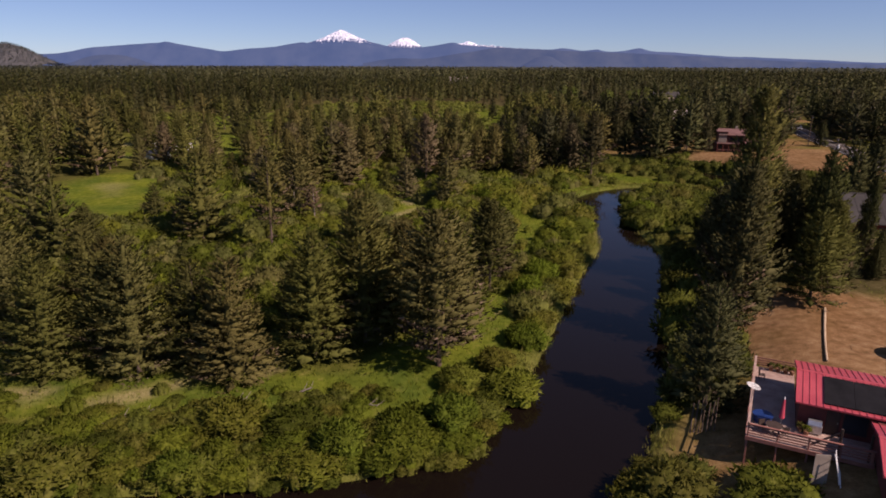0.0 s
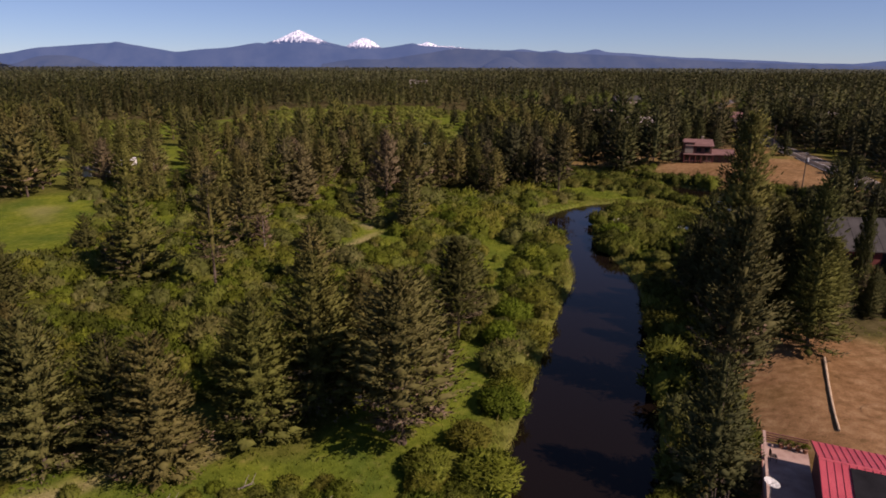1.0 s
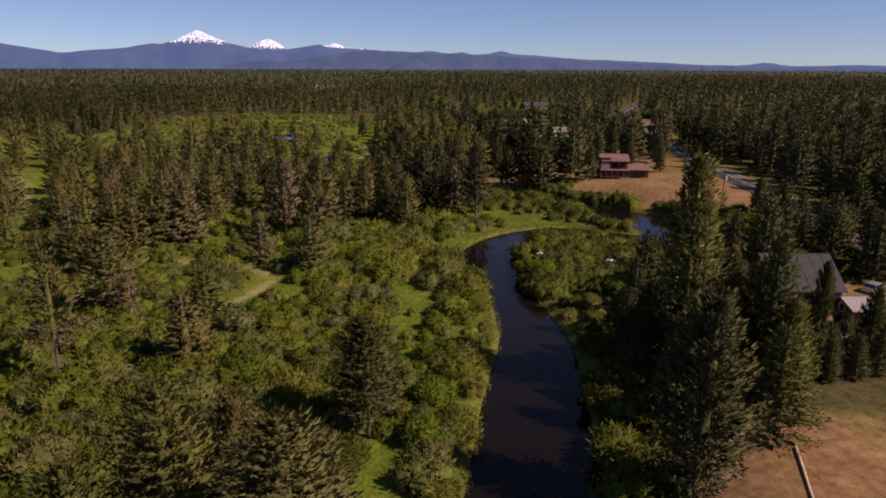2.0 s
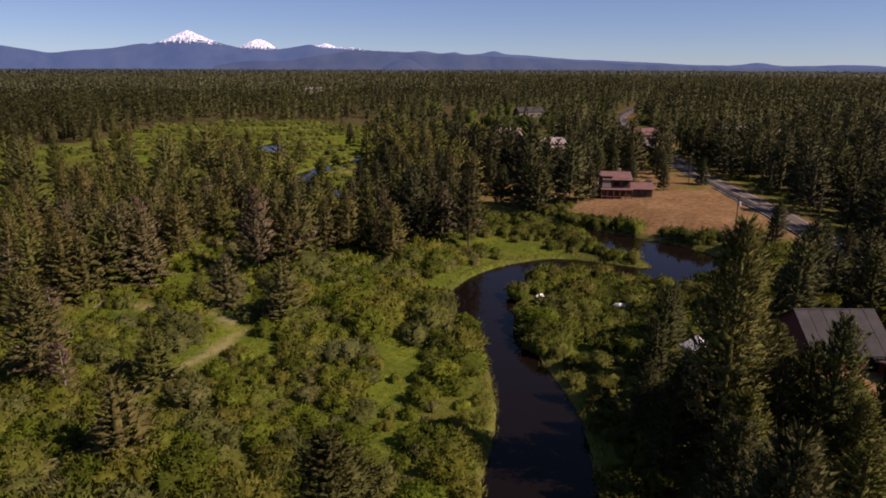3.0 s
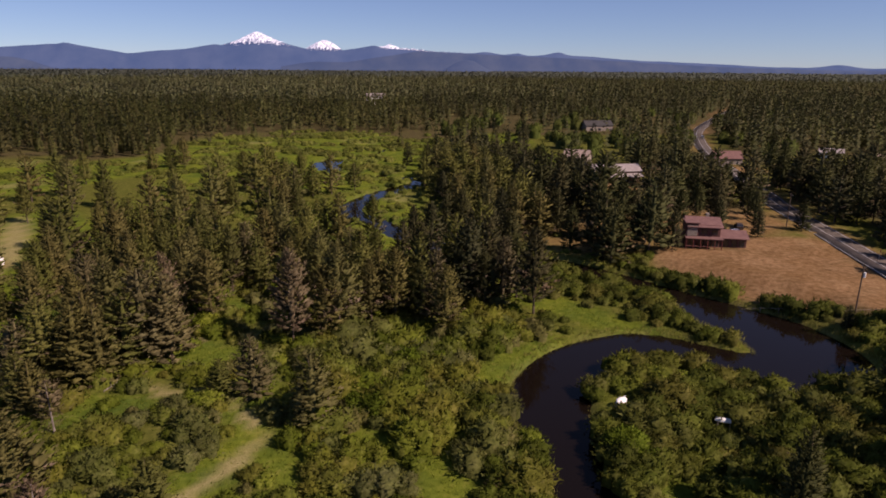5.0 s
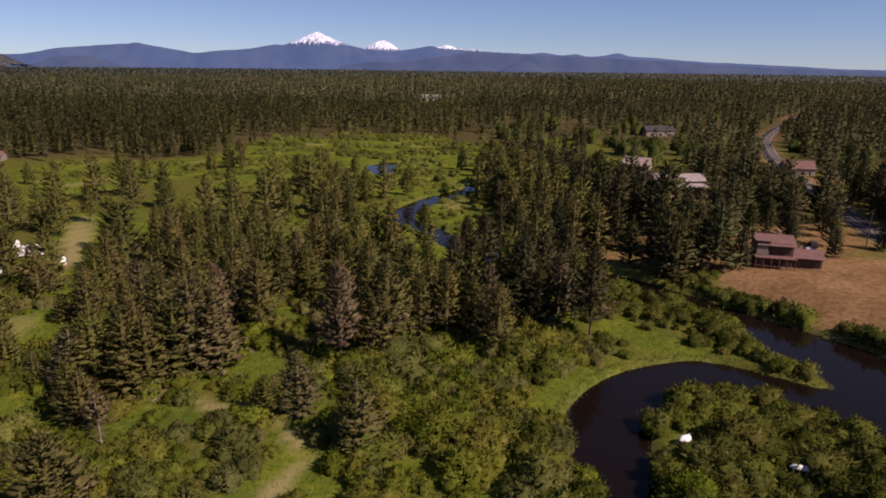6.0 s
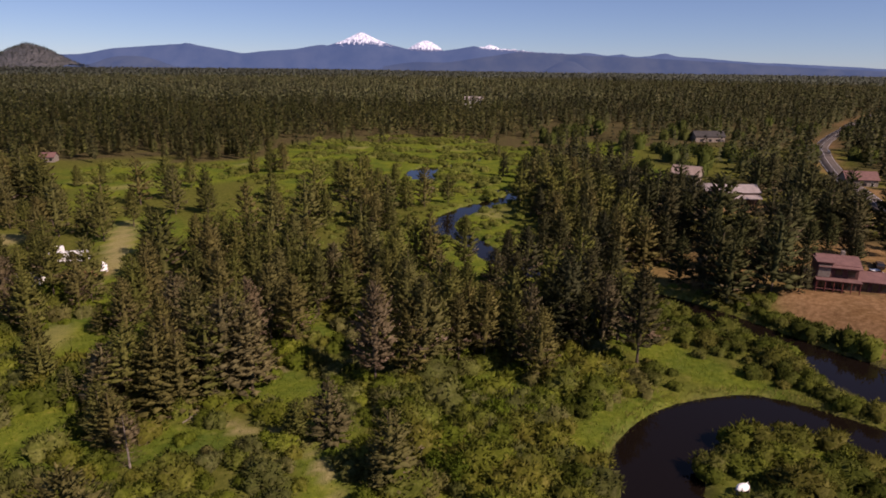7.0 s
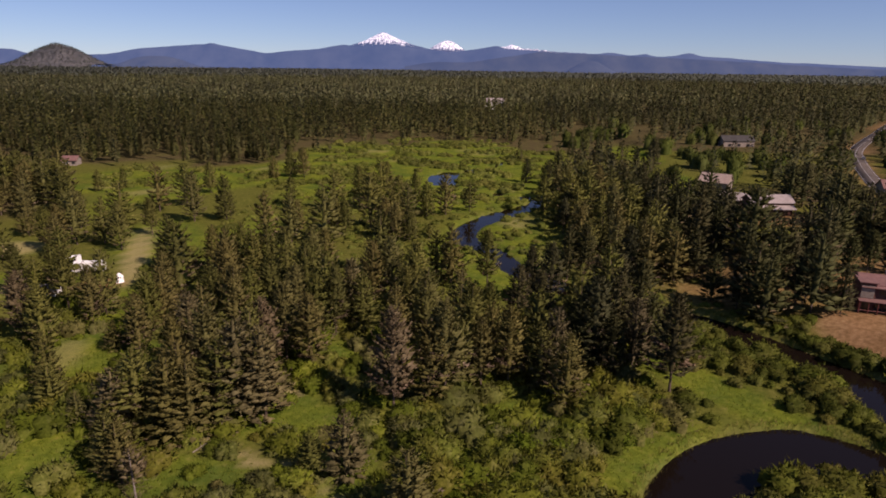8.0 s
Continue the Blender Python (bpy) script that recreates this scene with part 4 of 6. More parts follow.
for rows in (MARSH_PINES, ROAD_PINES, BANK_WEST, MEADOW_PINES, BELT_W, BELT_N, BELT_M, BELT_E, BELT_S, BELT_F, BANK_EAST, BARN_PINES, TENT_PINES, FIELD_EDGE, CAMP):
    for x, y, h, k, *slim in rows:
        near, on_east = y < 100 and rows in (BANK_WEST, BANK_EAST, BARN_PINES, TENT_PINES), rows in (BANK_EAST, BARN_PINES, TENT_PINES, FIELD_EDGE, ROAD_PINES, BELT_E) or x > 24
        grow((DYING if (x, y) in DYING_AT else (NEAR_EAST if on_east else NEAR) if near else (MID_EAST if on_east else MID))[k], x, y, h, pr.uniform(0, 360), pr.uniform(0.92, 1.12) * (1.0 if rows in (MEADOW_PINES, BELT_F) else 0.78 if rows in (TENT_PINES, BARN_PINES) else slim[0] if slim else 0.84 if y > 150 else 1.0))
for side in (8.5, 13):
    step = ROAD[(ROAD[:, 1] > 138) & (ROAD[:, 1] < 330)]
    for q in step:
        if pr.random() < 0.42 and not 292 < q[1] < 356:
            grow(FAR_EAST[int(pr.integers(0, 6))], q[0] + side + pr.normal(0, 0.8), q[1] - 2.5 + pr.normal(0, 1.5), pr.uniform(9, 15), pr.uniform(0, 360), 1.15)
grow(PONDEROSA, 42.5, 85.8, 25.8, 40, 0.72)
grow(SPARSE, -27.5, 99.5, 17, 10)
grow(SPARSE, 2.5, 66.5, 11, 80)
for x, y in ((-24, 117), (-45, 108), (-33, 140)):
    grow(SNAG, x, y, 8, pr.uniform(0, 360))

BUILT = [(30, 44, 11), (72, 105, 10), (54.5, 107, 6), (60, 104, 5), (65, 101, 4), (96, 212, 13), (108, 303, 16), (112, 330, 14), (173, 340, 9), (244, 363, 14), (117, 477, 6), (172, 509, 13), (-98, 210, 6), (-99, 230, 7), (-80, 219, 5), (43.7, 57.5, 4), (99.7, 163, 2), (44.4, 138, 4.4), (56.2, 131.4, 3.4)]


def scatter(n, x0, x1, y0, y1, spread, density, gap, seed):
    """Random places thinned by a density and kept a gap apart."""
    r = np.random.default_rng(seed)
    x, y = r.uniform(x0, x1, n), r.uniform(y0, y1, n)
    keep = (r.uniform(size=n) < density(x, y)) & (x - 5 < 1.12 * y + 12) & (x - 5 > -spread * y - 25)
    out, cell = [], {}
    for a, b in zip(x[keep], y[keep]):
        i, j = int(a // gap), int(b // gap)
        if any(math.hypot(a - p, b - q) < gap for di in (-1, 0, 1) for dj in (-1, 0, 1) for p, q in cell.get((i + di, j + dj), ())):
            continue
        if any(math.hypot(a - p, b - q) < s for p, q, s in BUILT):
            continue
        cell.setdefault((i, j), []).append((a, b))
        out.append((a, b))
    return np.array(out)


wood = scatter(16000, -260, 300, 45, 335, 0.80, pine_mask, 5.0, 12)
wood = wood[np.argsort(np.hypot(wood[:, 0] - 7, wood[:, 1] - 50))]
singles, in_wood = len(taken), []
for x, y in wood:
    d = math.hypot(x - 7, y - 50)
    h = 15.0 + 2.2 * float(wave_noise(np.array([x]), np.array([y]), 35, 17)[0]) + pr.normal(0, 2.2)
    h = max(5.5, min(20.5, h)) * (1.0 if d > 90 else 0.88)
    if not free(x, y, 1.6):
        continue
    k = int(pr.integers(0, 6))
    kind = NEAR[k] if d < 62 else MID[k] if d < 128 else FAR[k]
    if singles < 300 and x > 58:
        kind = NEAR_EAST[k] if d < 62 else MID_EAST[k] if d < 128 else FAR_EAST[k]
    if singles < 300:
        singles += 1
        grow(kind, x, y, h, pr.uniform(0, 360), pr.uniform(0.75, 1.05))
    else:
        taken.append((x, y, 1.3))
        in_wood.append((kind, x, y, h, pr.uniform(0, 360), pr.uniform(0.85, 1.15)))
joined_wood("pine_wood", [q for q in in_wood if q[1] <= 58], "dense lodgepole pine wood with dull olive crowns", 77)
joined_wood("east_pine_wood", [q for q in in_wood if q[1] > 58], "dense dark ponderosa pine wood between road and houses", 76, M_shade_needles)


def forest_mesh(name, places, seed, boughs, H, R, length, label, level=None, m_leaf=None, even=0.8, vary=0.22):
    """Many far pines in one sheet of geometry: ragged boughs scattered over each spire."""
    r = np.random.default_rng(seed)
    x, y = places[:, 0], places[:, 1]
    z = height(x, y) if level is None else level
    m = len(x)
    h = np.clip(H * (1 + 0.22 * wave_noise(x, y * 0.5, 40, 19)) * r.normal(1, vary, m) * np.where(r.random(m) < 0.07, 1.4, 0.97), 5, 27)
    vs, ns, ts, shade, girth, round_top = [], [], [], r.random(m), r.uniform(0.65, 1.3, m), r.uniform(0.55, 1.0, m)
    for k in range(boughs):
        s = np.clip((k + r.uniform(-0.3, 1.1, m)) / boughs, 0, 0.97)
        a = 2.39996 * k + r.uniform(0, 1.2, m) + shade * 6.28
        rad = R * girth * ((1 - s) ** round_top + 0.05) * np.minimum(1, 0.55 + 3 * s) * r.uniform(0.6, 1.15, m)
        at = np.stack((x + 0.55 * rad * np.cos(a), y + 0.55 * rad * np.sin(a), z + h * (0.10 + 0.84 * s)), 1)
        way = np.stack((np.cos(a), np.sin(a), -0.1 + 1.3 * s), 1) + 0.25 * rand_unit(r, m)
        way /= np.linalg.norm(way, axis=1)[:, None]
        side = np.stack((-np.sin(a), np.cos(a), np.zeros(m)), 1) + 0.25 * rand_unit(r, m)
        ln, wd = (length * (0.55 + 0.5 * (1 - s)) * r.uniform(0.8, 1.25, m))[:, None], (length * 0.42 * (0.6 + 0.5 * (1 - s)))[:, None]
        top = np.array((0, 0, 1.0)) * ln * 0.55
        out = np.stack((np.cos(a), np.sin(a), np.full(m, even)), 1) + r.normal(0, 0.12, (m, 3))
        out /= np.linalg.norm(out, axis=1)[:, None]
        tri = np.stack((at - side * wd - way * ln * 0.2, at + way * ln * 0.75, at + side * wd + top), 1)
        turn = np.einsum("ij,ij->i", np.cross(tri[:, 1] - tri[:, 0], tri[:, 2] - tri[:, 0]), out) < 0
        tri[turn] = tri[turn][:, ::-1]
        vs.append(tri)
        ns.append(np.repeat(out[:, None], 3, 1))
        ts.append(np.repeat(shade[:, None], 3, 1))
    v, nn, tt = np.concatenate(vs, 0).reshape(-1, 3), np.concatenate(ns, 0).reshape(-1, 3), np.concatenate(ts, 0).ravel()
    ob = new(name, tri_mesh(name, v, np.arange(len(v)).reshape(-1, 3), [m_leaf or M_far_needles], normals=nn, tone=tt))
    return tagged(ob, label, "forest", kind="stuff")


belt = scatter(22000, -650, 900, 300, 800, 0.80, lambda x, y: pine_mask(x, y) * ((y > 335) | (x < -260) | (x > 300)) * np.clip(0.8 + 0.5 * wave_noise(x, y, 16, 95), 0.2, 1), 2.2, 13)
east = belt[:, 0] + 45 * wave_noise(belt[:, 0], belt[:, 1], 60, 96) + np.random.default_rng(97).normal(0, 30, len(belt)) > 40 + 0.05 * belt[:, 1]
forest_mesh("east_pine_forest", belt[east], 29, 34, 16, 3.0, 2.4, "dark ponderosa pine forest beyond the road", None, M_shade_needles, 0.4, 0.3)
belt = belt[~east]
close = belt[:, 1] + 0.2 * np.abs(belt[:, 0]) < 520
forest_mesh("pine_wood_edge", belt[close], 30, 90, 16, 3.0, 1.7, "dull green lodgepole pines beyond the meadow", None, None, 0.4, 0.3)
forest_mesh("pine_forest", belt[~close], 31, 28, 16, 3.0, 2.5, "dense dull green pine forest across the plain", None, None, 0.45, 0.3)
r = np.random.default_rng(32)
d = 780 * np.exp(r.uniform(0, 1, 20000) ** 0.85 * math.log(3.2))
a = r.uniform(-0.72, 0.86, 20000)
ring = np.stack((5 + d * np.sin(a), d * np.cos(a)), 1)
ring = ring[(wave_noise(ring[:, 0], ring[:, 1], 300, 41) < 0.75) & (line_gap(ROAD, ring[:, 0], ring[:, 1], 6) > 0) & (ring[:, 1] > 500)]
east = ring[:, 0] + np.random.default_rng(98).normal(0, 0.16, len(ring)) * ring[:, 1] > 0.10 * ring[:, 1]
forest_mesh("far_east_forest", ring[east], 38, 10, 14, 4.4, 4.6, "far dark ponderosa forest towards the mountains", None, M_shade_needles, 0.7, 0.2)
forest_mesh("far_pine_forest", ring[~east], 33, 10, 14, 4.4, 4.6, "far pine forest paled by painted haze towards the mountains", None, M_light_haze_needles, 0.7, 0.2)
r = np.random.default_rng(34)
d = r.uniform(2400, 4500, 16000)
a = r.uniform(-0.74, 0.88, 16000)
forest_mesh("farthest_pine_forest", np.stack((d * np.sin(a), d * np.cos(a)), 1), 35, 4, 12, 12, 13.0, "distant haze-tinted pine canopy at the foot of the mountains", None, M_haze_needles, 2.4, 0.08)

r = np.random.default_rng(36)
bx, by = r.normal(-2540, 190, 2600), r.normal(3840, 120, 2600)
bz = np.maximum(-4, -4 + (EYE_Z + 104) * 0.93 * np.exp(-((bx + 2540) / 215) ** 2 - ((by - 3900) / 190) ** 2) + rough(bx, by, 70, 3.5, 81))
forest_mesh("butte_forest", np.stack((bx, by), 1), 37, 5, 9, 3.5, 4.5, "scattered haze-tinted dark pines on the volcanic butte", bz, M_haze_needles, 1.2)

# ---- willow thickets ----


def shrub_arrays(seed, W, H, lobes, per, length, slim, core=(7, 4)):
    """A willow: overlapping upright plumes of leaves over a rounded leafy mass."""
    r = np.random.default_rng(seed)
    at, way, out, cv, cn = [], [], [], [], []
    for k in range(lobes):
        a, q = 2.4 * k + r.uniform(-0.5, 0.5), 0.80 * math.sqrt((k + 0.2) / lobes) * r.uniform(0.8, 1.1)
        top = math.sqrt(max(0.16, 1 - 0.8 * q * q)) * r.uniform(0.6, 1.08)
        c = np.array((W * 0.9 * q * math.cos(a), W * 0.9 * q * math.sin(a), H * 0.6 * top))
        grow_k = 1.9 / math.sqrt(lobes)
        rx = W * r.uniform(0.55, 0.95) * grow_k
        rz = max(rx * r.uniform(0.7, 1.0), 0.25 * H)
        d = rand_unit(r, per)
        d[:, 2] = np.abs(d[:, 2]) * 1.15 - 0.35
        shell = r.uniform(0.76, 1.14, (per, 1)) + 0.6 * r.random((per, 1)) ** 4
        p = c + d * shell * np.array((rx, rx, rz))
        at.append(p)
        dome = p / np.array((W, W, H))
        out.append(0.45 * d + 0.38 * dome + np.array((0, 0, 0.34)) + rand_unit(r, per) * 0.34)
        way.append(d * np.array((0.7, 0.7, 0.4)) + rand_unit(r, per) * 0.55 + np.array((0, 0, 0.5)))
        nu, nv = core
        th, ph = np.meshgrid(np.linspace(0, 2 * math.pi, nu + 1)[:-1] + r.uniform(0, 1), np.linspace(-0.5, 1.45, nv), indexing="ij")
        ball = np.stack((np.cos(th) * np.cos(ph), np.sin(th) * np.cos(ph), np.sin(ph)), -1)
        pts = c + ball * (0.78 + 0.08 * r.normal(size=(nu, nv, 1))) * np.array((rx, rx, rz))
        pts[:, 0, 2] = -0.1
        nr = 0.45 * ball + 0.38 * pts / np.array((W, W, H)) + np.array((0, 0, 0.34))
        nr /= np.linalg.norm(nr, axis=-1)[..., None]
        for i in range(nu):
            j = (i + 1) % nu
            for q in range(nv - 1):
                for tri in (((i, q), (j, q), (j, q + 1)), ((i, q), (j, q + 1), (i, q + 1))):
                    cv += [pts[a, b] for a, b in tri]
                    cn += [nr[a, b] for a, b in tri]
    at, way, out = np.vstack(at), np.vstack(way), np.vstack(out)
    at[:, 2] = np.maximum(at[:, 2], 0.02)
    v, q = blades(r, at, way, length, length * slim, out)
    return np.vstack((np.array(cv), v)), np.vstack((np.array(cn), q))


SHRUBS = [shrub_arrays(500 + i, 1.9, (2.4, 1.9, 2.9, 1.6, 2.2, 2.6)[i], 14, 66, 0.40, 0.48, (5, 3)) for i in range(6)]
SHRUBS_NEAR = [shrub_arrays(560 + i, 1.9, (2.4, 1.9, 2.9, 1.6, 2.2, 2.6)[i], 22, 140, 0.32, 0.5, (6, 3)) for i in range(6)]
SHRUBS_MID = [shrub_arrays(520 + i, 1.9, (2.4, 1.9, 2.8)[i], 9, 46, 0.46, 0.46, (5, 3)) for i in range(3)]
SHRUBS_FINE = [shrub_arrays(530 + i, 1.9, (2.4, 1.9, 2.7)[i], 6, 36, 0.56, 0.46, (5, 3)) for i in range(3)]
SHRUBS_FAR = [shrub_arrays(540 + i, 1.9, 1.9, 5, 10, 0.85, 0.5, (5, 3)) for i in range(3)]
SHRUB_MESHES = [tri_mesh("willow_shrub", v, np.arange(len(v)).reshape(-1, 3), [M_willow], normals=q) for v, q in SHRUBS]
SHADE_MESHES = [tri_mesh("willow_shrub", v, np.arange(len(v)).reshape(-1, 3), [M_shade_willow], normals=q) for v, q in SHRUBS]
PALE_MESHES = [tri_mesh("willow_shrub", v, np.arange(len(v)).reshape(-1, 3), [M_pale_willow], normals=q) for v, q in SHRUBS]
SHRUB_NEAR_MESHES = [tri_mesh("willow_shrub", v, np.arange(len(v)).reshape(-1, 3), [M_willow], normals=q) for v, q in SHRUBS_NEAR]


def joined_shrubs(name, rows, m, label, seed):
    """Rows of arrays, x, y, size across, size up, turn."""
    r = np.random.default_rng(seed)
    V, N, T = [], [], []
    for (v, q), x, y, wide, tall, turn in rows:
        c, s = math.cos(turn), math.sin(turn)
        rot = np.array(((c, s, 0), (-s, c, 0), (0, 0, 1)))
        V.append((v * np.array((wide, wide, tall))) @ rot + np.array((x, y, ground_at(x, y) - 0.1)))
        N.append(q @ rot)
        T.append(np.full(len(v), r.random()))
    V = np.vstack(V)
    me = tri_mesh(name, V, np.arange(len(V)).reshape(-1, 3), [m], normals=np.vstack(N), tone=np.concatenate(T))
    return tagged(new(name, me), label, "thicket", kind="stuff")


def shrub_density(x, y):
    gap = river_gap(x, y)
    box = lambda x0, x1, y0, y1, s=5: smooth01(x, x0 - s, x0 + s) * (1 - smooth01(x, x1 - s, x1 + s)) * smooth01(y, y0 - s, y0 + s) * (1 - smooth01(y, y1 - s, y1 + s))
    d = 0.85 * (1 - smooth01(gap, 3, 12)) * (y < 240)
    d = np.maximum(d, 0.9 * box(-62, 30, 72, 162))
    d = np.maximum(d, 0.45 * box(-95, -60, 85, 130))
    d = np.maximum(d, 0.5 * box(-60, 4, 36, 50, 2))
    d = np.maximum(d, 0.55 * box(-80, 60, 160, 330))
    d = np.maximum(d, 0.9 * box(40, 72, 108, 152, 4))
    d = np.maximum(d, 0.6 * box(66, 108, 110, 150, 4))
    d = np.maximum(d, 0.12 * box(40, 95, 80, 135))
    d = d * (0.75 + 0.45 * wave_noise(x, y, 11, 51))
    g = glade_mask(x, y)
    d = d * (1 - 0.95 * g * (y < 320)) * (1 - np.minimum(1, 1.4 * dirt_mask(x, y)))
    d = np.maximum(d, ellipse(x, y, -24, 424, 84, 116, 0, 0.15) * smooth01(wave_noise(x * 0.6, y, 16, 52), 0.0, 0.25))
    d = np.maximum(d, 0.7 * ellipse(x, y, -140, 365, 46, 26, 0, 0.2) * (wave_noise(x, y, 16, 54) > 0.2))
    d = np.maximum(d, 0.6 * ellipse(x, y, 16, 272, 14, 44, 0, 0.2) * (wave_noise(x, y, 12, 55) > -0.1))
    d = d * (1 - (line_gap(TRACKS, x, y, 1.6) < 0)) * (1 - 0.5 * pine_mask(x, y) * (y > 165))
    island = ellipse(x, y, 56, 131, 22, 25, 0, 0.1)
    return np.clip(d, 0, 1) * (gap > np.where(y < 56, 0.5, 2.2 - 1.3 * island)) * (road_gap(x, y) > 2)


near_shrubs = scatter(24000, -95, 105, 36, 205, 0.80, shrub_density, 2.05, 14)
near_shrubs = near_shrubs[np.argsort(np.hypot(near_shrubs[:, 0] - 5, near_shrubs[:, 1] - 15))]
SHADE_LABEL = "dark green willow shrub on the east bank"
PALE_LABEL = "pale grey-green willow shrub among darker thickets"
WL = ["rounded green willow shrub in the wet meadow", "olive-green willow bush beside the river", "low leafy willow thicket with pale tips"]
BY_DECK = [(21.5, 36.5), (23.2, 38.2), (22.6, 35), (18.4, 41.6)]
near_shrubs = np.vstack((np.array(BY_DECK), near_shrubs))
count, thick = 0, []
for x, y in near_shrubs:
    tall = 1.0 + 0.35 * float(wave_noise(np.array([x]), np.array([y]), 25, 53)[0]) + pr.normal(0, 0.28)
    tall = max(0.5, min(1.7, tall))
    if not free(x, y, 0.2):
        continue
    k = int(pr.integers(0, 6))
    turn, wide = pr.uniform(0, 6.28), tall * (pr.uniform(0.85, 1.35) if y < 75 else pr.uniform(0.8, 1.3))
    tall *= 0.72 if y < 56 else 1.0
    if count < 300:
        dark, pale = x > (20 + 0.12 * y if y > 60 else 15), pr.random() < 0.3 and y > 60
        ob = new("willow_shrub", (SHADE_MESHES if dark else PALE_MESHES if pale else SHRUB_NEAR_MESHES if count < 120 else SHRUB_MESHES)[k])
        ob.matrix_world = pose(x, y, ground_at(x, y) - 0.1, 0, 0, math.degrees(turn)) @ Matrix.Diagonal((wide, wide, tall, 1))
        tagged(ob, SHADE_LABEL if dark else PALE_LABEL if pale else WL[k % 3], "shrub", "willow shrubs")
        count += 1
    else:
        thick.append(((SHRUBS_MID if math.hypot(x - 7, y - 50) < 104 else SHRUBS_FINE)[k % 3], x, y, wide, tall, turn))
east_side = [q for q in thick if q[1] > 20 + 0.12 * q[2]]
joined_shrubs("east_willow_thicket", east_side, M_shade_willow, "dark green willow thickets on the island and east bank", 73)
thick = [q for q in thick if q[1] <= 20 + 0.12 * q[2]]
joined_shrubs("pale_willow_thicket", thick[::3], M_pale_willow, "pale grey-green willows scattered through the wet meadow", 75)
del thick[::3]
joined_shrubs("willow_thicket", thick, M_willow, "dense rounded willow thickets across the wet meadow", 78)
brush = scatter(9000, -62, 14, 33, 55, 0.80, lambda x, y: 0.8 * (river_gap(x, y) > 0.3) * (1 - 0.9 * glade_mask(x, y)) * np.clip(0.8 + wave_noise(x, y, 5, 58), 0, 1), 1.0, 29)
rb = np.random.default_rng(30)
joined_shrubs("bank_brush", [(SHRUBS[rb.integers(0, 6)], x, y, rb.uniform(0.35, 0.7), rb.uniform(0.25, 0.55), rb.uniform(0, 6.28)) for x, y in brush], M_willow, "low olive brush and young willows on the river bank", 74)
more = scatter(26000, -170, 130, 200, 540, 0.80, lambda x, y: shrub_density(x, y) * ((y > 205) | (x < -80) | (x > 105)), 3.3, 15)
rs = np.random.default_rng(16)
joined_shrubs("marsh_willows", [(SHRUBS_FAR[rs.integers(0, 3)], x, y, w, w * 0.72, rs.uniform(0, 6.28)) for (x, y), w in zip(more, rs.uniform(0.6, 1.7, len(more)) * (0.7 + 0.3 * (more[:, 1] > 320)))], M_far_willow, "low green willow thickets across the far marsh", 79)

M_alder = foliage("alder_leaves", ((0.0, (0.0726, 0.1034, 0.0132)), (0.6, (0.099, 0.1342, 0.0176)), (1.0, (0.1298, 0.1628, 0.0286))), by_object=0.2, through_light=0.42, patch=0.3, grain=2.4)
ALDER_MESHES = [tri_mesh("alder_shrub", v, np.arange(len(v)).reshape(-1, 3), [M_alder], normals=q) for v, q in SHRUBS_NEAR[:3]]
ALDERS = [(40.6, 127, 1.7), (42.6, 123.5, 1.5), (15.5, 153.8, 1.5), (19.8, 154.2, 1.5), (7.4, 141.4, 1.6), (9.5, 139.5, 1.4), (14.6, 156.5, 1.4), (9.2, 65.3, 1.3), (0.9, 48.7, 1.3), (-3.2, 91.4, 1.1),
          (29.8, 159.3, 1.2), (-8.1, 44.8, 1.2), (-20.1, 41.5, 1.0), (14.4, 89, 1.5), (11.5, 81, 1.3)]
for k, (x, y, w) in enumerate(ALDERS):
    ob = new("alder_shrub", ALDER_MESHES[k % 3])
    ob.matrix_world = pose(x, y, ground_at(x, y) - 0.1, 0, 0, 67 * k) @ Matrix.Diagonal((w, w, w, 1))
    tagged(ob, "full bright green alder bush near the water", "shrub", "alder bushes")
r = np.random.default_rng(83)
d = rand_unit(r, 260)
d[:, 2] = np.abs(d[:, 2]) + 0.25
v, q = blades(r, d * np.array((1.2, 1.2, 1.0)) * r.uniform(0.4, 1.0, (260, 1)), d, 1.3, 0.07, d)
bare = new("bare_shrub", tri_mesh("bare_shrub", v, np.arange(len(v)).reshape(-1, 3), [M_twigs], normals=q))
bare.matrix_world = pose(23.2, 122, ground_at(23.2, 122))
tagged(bare, "leafless pinkish-brown bush with dry twigs", "shrub")

# light green aspens and tall willows round the far houses
far_green = scatter(4200, 64, 420, 345, 650, 0.80, lambda x, y: 0.12 * (wave_noise(x, y, 40, 57) > 0.1) * (wave_noise(x, y, 24, 66) < 0.2) * (road_gap(x, y) > 4), 5.0, 23)
joined_shrubs("far_aspens", [(SHRUBS_FINE[rs.integers(0, 3)], x, y, w, w * 1.6, rs.uniform(0, 6.28)) for (x, y), w in zip(far_green, rs.uniform(1.6, 2.6, len(far_green)))], M_aspen, "pale green aspens and tall willows round far houses", 80)

# ---- grass ----


